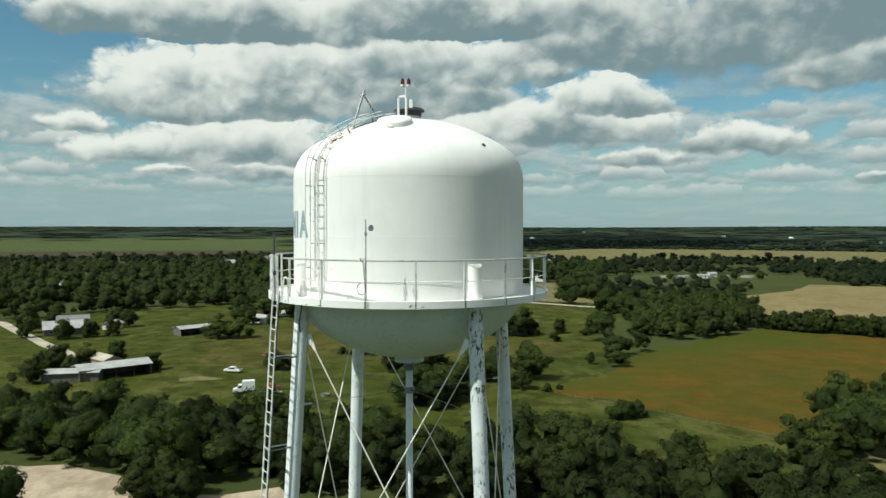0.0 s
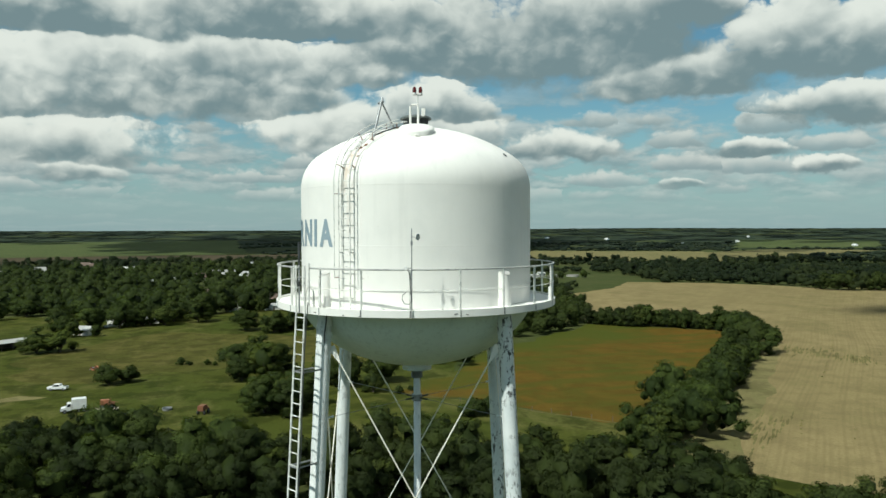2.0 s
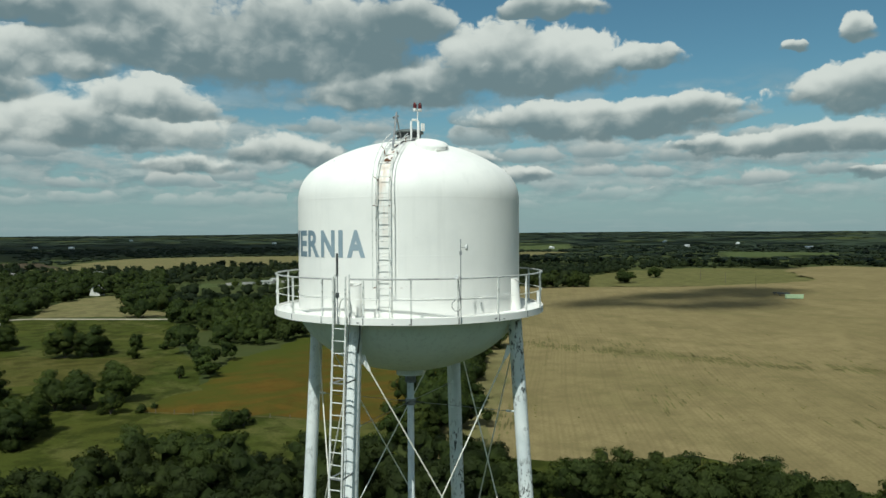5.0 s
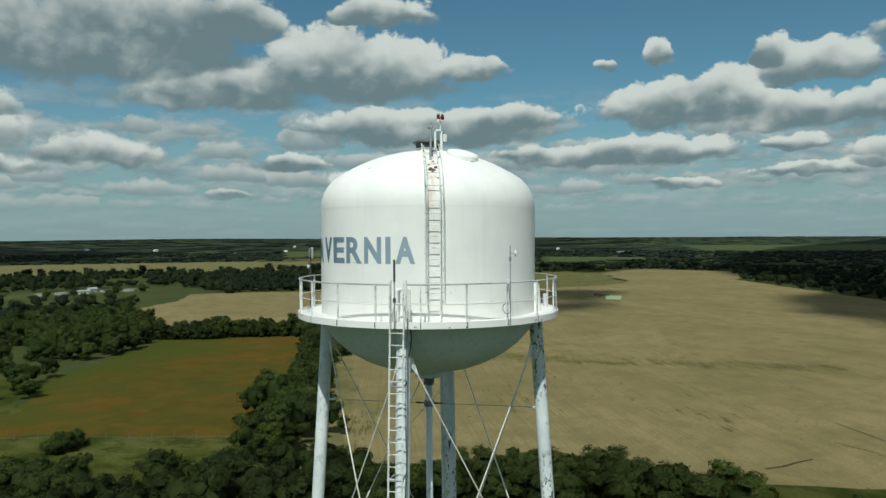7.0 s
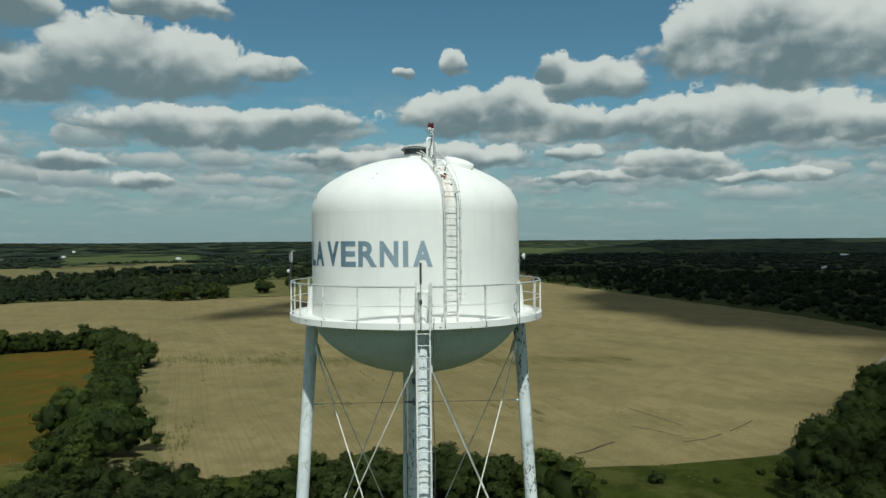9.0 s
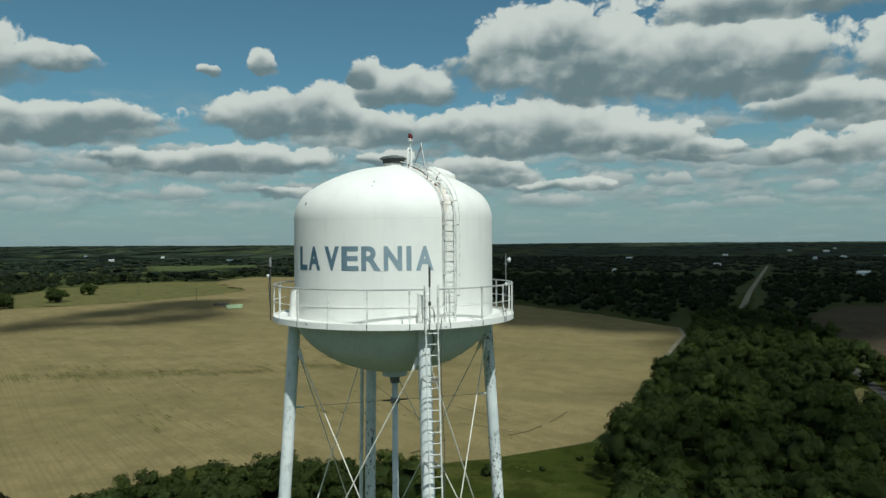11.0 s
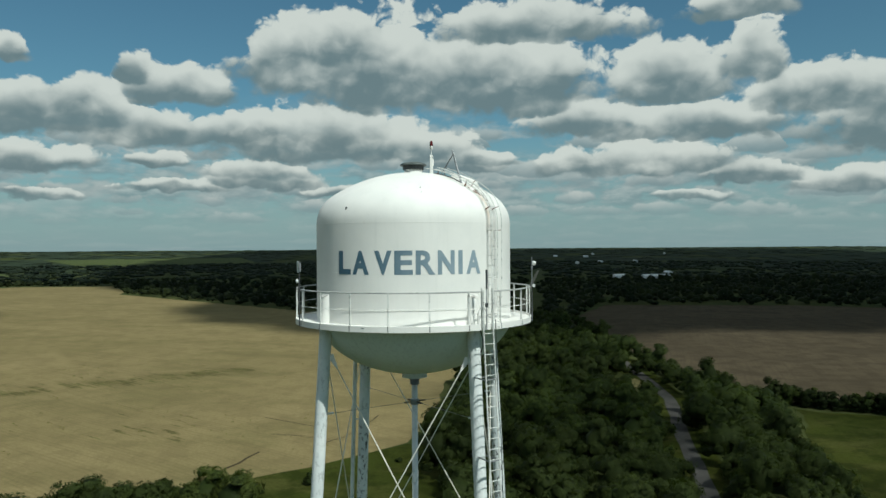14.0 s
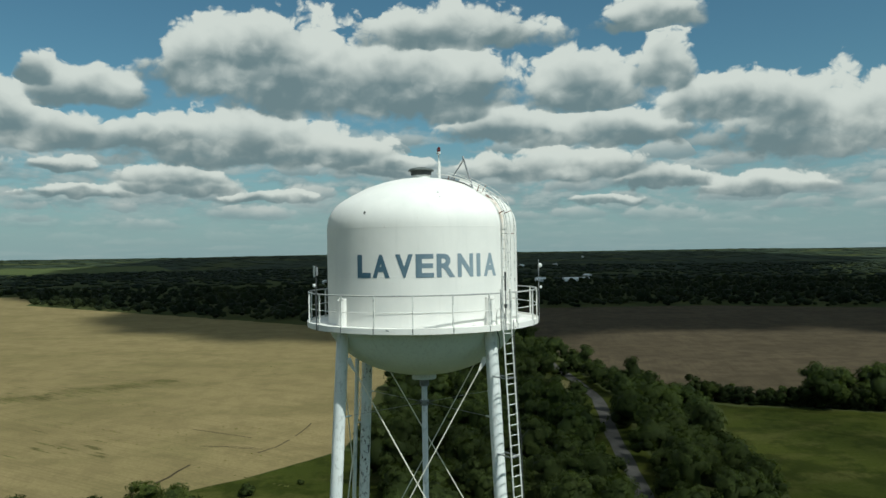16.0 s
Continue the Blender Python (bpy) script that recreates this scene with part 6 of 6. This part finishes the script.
def scatter(g, poly_or_ring, step):
    """Points of a jittered grid."""
    x0, y0, x1, y1 = poly_or_ring
    gx, gy = np.meshgrid(np.arange(x0, x1, step), np.arange(y0, y1, step))
    return (gx + g.uniform(-0.45, 0.45, gx.shape) * step).ravel(), (gy + g.uniform(-0.45, 0.45, gy.shape) * step).ravel()


def wood(name, px, py, scale, variants, mat, label, g, flat=1.0, core=None):
    V, T, I, N, count = [], [], [], [], 0
    for x, y, s in zip(px, py, scale):
        v, t, i, nrm = variants[g.integers(len(variants))]
        a = g.random() * 6.283
        c, n_ = math.cos(a) * s, math.sin(a) * s
        q = np.stack([v[:, 0] * c - v[:, 1] * n_, v[:, 0] * n_ + v[:, 1] * c, v[:, 2] * s * g.uniform(0.85, 1.15)], 1)
        q[:, 2] *= flat
        V.append(q + np.array((x, y, rise(x, y) - 0.1)))
        N.append(np.stack([nrm[:, 0] * c - nrm[:, 1] * n_, nrm[:, 0] * n_ + nrm[:, 1] * c, nrm[:, 2] * s], 1) / s)
        T.append(t + count)
        I.append(i)
        count += len(v)
    return tagged(new(name, raw_mesh(name, np.concatenate(V), np.concatenate(T), mat, True, np.concatenate(I), core, np.concatenate(N))), label, "woods", kind="stuff")


g = np.random.default_rng(5)
near_forms = [crown_arrays(np.random.default_rng(50 + k), 4.3, 8.2 + 0.5 * k, 0.8, 12, 18, 0.66, 0.74) for k in range(5)]


def thicket(name, line, step, spread, scale, mat, label):
    """A dense row of crowns grown into one another."""
    px, py = [], []
    for a, b in zip(line, line[1:]):
        a, b = Vector(a), Vector(b)
        side = Vector((a.y - b.y, b.x - a.x)).normalized()
        k = max(1, round((b - a).length / step))
        for i in range(k):
            p = a.lerp(b, (i + g.uniform(0.1, 0.9)) / k) + side * g.uniform(-spread, spread)
            px.append(p.x)
            py.append(p.y)
    wood(name, px, py, scale * g.uniform(0.8, 1.2, len(px)), thick_forms, mat, label, g)


thick_forms = [crown_arrays(np.random.default_rng(30 + k), 4.3, 8.4 + 0.4 * k, 0.4, 22, 36, 0.50) for k in range(4)]
thicket("hedge_thicket", [(69, 125.5), (97.2, 154.6), (125.2, 185.6), (155.2, 223), (191, 271)], 3.2, 1.4, 0.86, LEAF, "dense green hedge growth beside the flower meadow")
thicket("hedge_thicket", [(144, 322), (172, 303), (204, 284)], 4.0, 2.5, 1.0, LEAF, "dense hedge growth at the meadow end")
thicket("hedge_thicket", [(199, -104), (187, -121), (180, -135), (171, -151), (159, -173)], 2.6, 1.8, 0.75, LEAF_DARK, "low dark hedge growth beside the hay meadow")
thicket("creek_thicket", [(-108, 158), (-80, 152), (-52, 149), (-34, 140)], 4.5, 3.5, 1.05, LEAF_DARK, "dark oak growth behind the creek")
thicket("creek_thicket", [(-34, 116), (-10, 113), (15, 104), (40, 92), (58, 80)], 5.0, 5.0, 1.15, LEAF_DARK, "dense oak growth along the creek")
EAST = [(84, -68), (94, -4), (122, -1), (157, -3), (192, -11), (241, -16), (283, -24), (390, -36), (440, -40), (450, -90), (363, -90), (240, -92), (204, -101), (186, -99), (151, -88), (118, -80)]
px, py = scatter(g, (80, -115, 445, 5), 6.3)
ok = inside(px, py, EAST) & off_line(px, py, [(x, y + 1.2) for x, y in ROAD[:5]], 4.2) & off_line(px, py, ROAD[4:], 2.2) & ~inside(px, py, [(198, -62), (232, -64), (240, -77), (208, -77)])
px, py = px[ok], py[ok]
wood("east_wood", px, py, g.uniform(0.75, 1.4, len(px)), near_forms, LEAF, "dense dark green oak wood beside the road", g)
COPSE = [(91, 424), (163, 409), (172, 398), (150, 345), (140, 322), (124, 300), (104, 287), (90, 283), (80, 300), (88, 330), (92, 352), (82, 400)]
px, py = scatter(g, (50, 255, 180, 430), 7.0)
ok = inside(px, py, COPSE)
px, py = px[ok], py[ok]
wood("copse", px, py, g.uniform(0.9, 1.4, len(px)), near_forms, LEAF, "dense copse of oaks beside the meadow", g)

SOLID = [FIELDS[k] for k in ("stubble", "field_end", "meadow", "pasture", "ploughed", "green", "far_tan", "far_dry", "far_pale", "far_green", "far_crop", "far_meadow", "far_lea", "far_ley", "yard", "lawn", "clearing", "caliche", "verge")] + [EAST, COPSE, [(80, -70), (80, 14), (160, 14), (300, 0), (450, -20), (450, -110), (120, -90)]]


def sector(px, py, lo, hi):
    b = np.degrees(np.arctan2(px, py))
    return (b > lo) & (b < hi)


def patchy(px, py, size, cut):
    return np.array([noise.noise(Vector((x / size, y / size, 4.4))) for x, y in zip(px, py)]) > cut


big_forms = [crown_arrays(np.random.default_rng(60 + k), 7.6, 10.5 + 0.8 * k, 0.6, 9, 15, 0.95, 0.80) for k in range(6)]
mid_forms = [crown_arrays(np.random.default_rng(70 + k), 7.0, 8.0 + 0.6 * k, 0.8, 3, 8, 1.55, 0.86) for k in range(6)]
def open_land(px, py, lo, hi, gap):
    r = np.hypot(px, py)
    ok = (r > lo) & (r < hi) & sector(px, py, -37, 133) & off_line(px, py, ROAD[:7], gap) & off_line(px, py, ROAD[6:], gap + 4) & off_line(px, py, STREET, gap) & off_line(px, py, LANE, gap)
    for f in SOLID:
        ok &= ~inside(px, py, f)
    return px[ok], py[ok]


px, py = open_land(*scatter(g, (-330, -330, 420, 420), 8.6), 120, 420, 6)
ok = patchy(px, py, 45, np.where(px < 0, -0.5, 0.05))
px, py = px[ok], py[ok]
wood("field_woods", px, py, g.uniform(0.9, 1.65, len(px)), near_forms, LEAF, "dark oak woods at the edges of the fields", g)
px, py = open_land(*scatter(g, (-620, -720, 1000, 1150), 16.5), 420, 1150, 7)
ok = patchy(px, py, 60, -0.30) | (py < 330) & (px > 300)
px, py = px[ok], py[ok]
grand = (np.hypot(px, py) < 820) & sector(px, py, -37, 12)
tx, ty = open_land(*scatter(g, (-520, 260, 180, 820), 11.5), 330, 820, 7)
ok = sector(tx, ty, -37, 12) & patchy(tx, ty, 60, -0.36)
tx, ty = tx[ok], ty[ok]
wood("town_trees", tx, ty, g.uniform(0.7, 1.3, len(tx)), big_forms, LEAF, "tall shade trees crowding round the village houses", g)
px, py = px[~grand], py[~grand]
nx, ny = open_land(*scatter(g, (280, 440, 760, 860), 13.5), 560, 900, 7)
ok = sector(nx, ny, 24, 50)
px, py = np.concatenate((px, nx[ok])), np.concatenate((py, ny[ok]))
wood("village_woods", px, py, g.uniform(0.7, 1.45, len(px)), mid_forms, WOODS, "spreading dark woods round the fields and houses", g, 0.80, FAR_SHADE_CORE)
far_forms = [crown_arrays(np.random.default_rng(90 + k), 15, 6.0 + 0.7 * k, 0.4, 3, 3, 2.4, 0.95) for k in range(5)]
px, py = open_land(*scatter(g, (-1900, -1800, 2300, 2300), 37), 1150, 2300, 12)
bear = np.degrees(np.arctan2(px, py))
ok = patchy(px, py, 130, np.where(bear < 3, 0.12, -0.40))
px, py = px[ok], py[ok]
wood("far_woods", px, py, g.uniform(0.8, 1.3, len(px)), far_forms, HAZE_LEAF, "distant belts of dark green woods", g, 0.6, HAZE_LEAF)
hill_forms = [crown_arrays(np.random.default_rng(95 + k), 46, 4 + 0.6 * k, 0.2, 2, 1, 1.6, 1.05) for k in range(4)]
px, py = scatter(g, (-3900, -3900, 4950, 4950), 98)
px, py = open_land(px, py, 2300, 4900, 12)
ok = patchy(px, py, 330, np.where(np.degrees(np.arctan2(px, py)) < 3, -0.3, -0.9))
px, py = px[ok], py[ok]
wood("hill_woods", px, py, g.uniform(0.8, 1.4, len(px)), hill_forms, HAZE_LEAF, "low wooded hills on the horizon", g, 0.07, HAZE_LEAF)


# ---- unseen clouds overhead, whose shade lies on the land ----
CLOUD = plain("cloud_white", (0.90, 0.90, 0.90), (0.84, 0.85, 0.86), 0.01, 1.0)
CLOUD_H = 2600.0


def shade_cloud(poly, step, size, seed, label, clear=()):
    """A broken cumulus whose shade falls on the outline given on the ground and misses the clear fields."""
    q = np.random.default_rng(seed)
    back = Vector((TO_SUN.x, TO_SUN.y)) * (CLOUD_H / TO_SUN.z)
    xs, ys = [p[0] for p in poly], [p[1] for p in poly]
    cx, cy = scatter(q, (min(xs), min(ys), max(xs), max(ys)), step)
    keep = inside(cx, cy, poly)
    for f in clear:
        keep &= ~inside(cx, cy, f)
    iv, it = ico()
    V, T = [], []
    for k, (x, y) in enumerate(zip(cx[keep], cy[keep])):
        s = size * q.uniform(0.75, 1.25)
        V.append(iv * np.array((s, s * q.uniform(0.7, 1.0), s * 0.45)) * (1 + (q.random((len(iv), 1)) - 0.5) * 0.4) + np.array((x + back.x, y + back.y, CLOUD_H + q.uniform(0, 30))))
        T.append(it + k * len(iv))
    return tagged(new("cloud", raw_mesh("cloud", np.concatenate(V), np.concatenate(T), CLOUD, True)), label, "cloud", kind="stuff")


shade_cloud([(400, -520), (360, -300), (395, -180), (385, -100), (372, -10), (385, 45), (460, 95), (580, 152), (720, 185), (860, 340), (1100, 470), (1700, 700), (2600, 900), (4300, 900), (4600, 200), (3600, 100), (4300, -700), (3600, -1900), (2200, -1700), (1500, -1000), (700, -700)], 46, 57, 1, "broad grey cumulus high over the eastern woods")
# Added puffs out of view, set to dim the wood and the meadow
shade_cloud([(60, -60), (100, 0), (200, -10), (380, -30), (395, -96), (240, -94), (200, -104), (186, -104), (150, -92), (100, -80)], 28, 12.5, 6, "added unseen cloud puffs dimming the oak wood")
shade_cloud([(60, -82), (150, -96), (186, -112), (165, -155), (190, -190), (150, -230), (60, -180), (30, -120)], 28, 11, 7, "added unseen cloud puffs dimming the hay meadow")
# Added puffs out of view, darkening the hills and the middle distance
shade_cloud([(far * math.sin(radians(a)), far * math.cos(radians(a))) for far, turn in ((2350, range(-38, 63, 8)), (4950, range(62, -39, -8))) for a in turn], 210, 100, 9, "added unseen cloud puffs dimming the far wooded hills")
shade_cloud([(far * math.sin(radians(a)), far * math.cos(radians(a))) for far, turn in ((1000, range(12, 79, 6)), (2350, range(78, 11, -6))) for a in turn], 110, 42, 12, "added unseen cloud puffs dimming the country beyond the fields", [FIELDS["far_tan"], FIELDS["far_pale"], FIELDS["far_lea"]])
shade_cloud([(285, 330), (340, 350), (420, 354), (494, 368), (545, 330), (455, 274), (402, 264), (338, 252), (345, 300)], 22, 19, 2, "small ragged cumulus high over the tan field")
shade_cloud([(-300, 1500), (-100, 1450), (300, 1500), (700, 1700), (1000, 2300), (600, 2900), (-300, 2900), (-500, 2200)], 90, 90, 3, "grey cumulus far to the north")
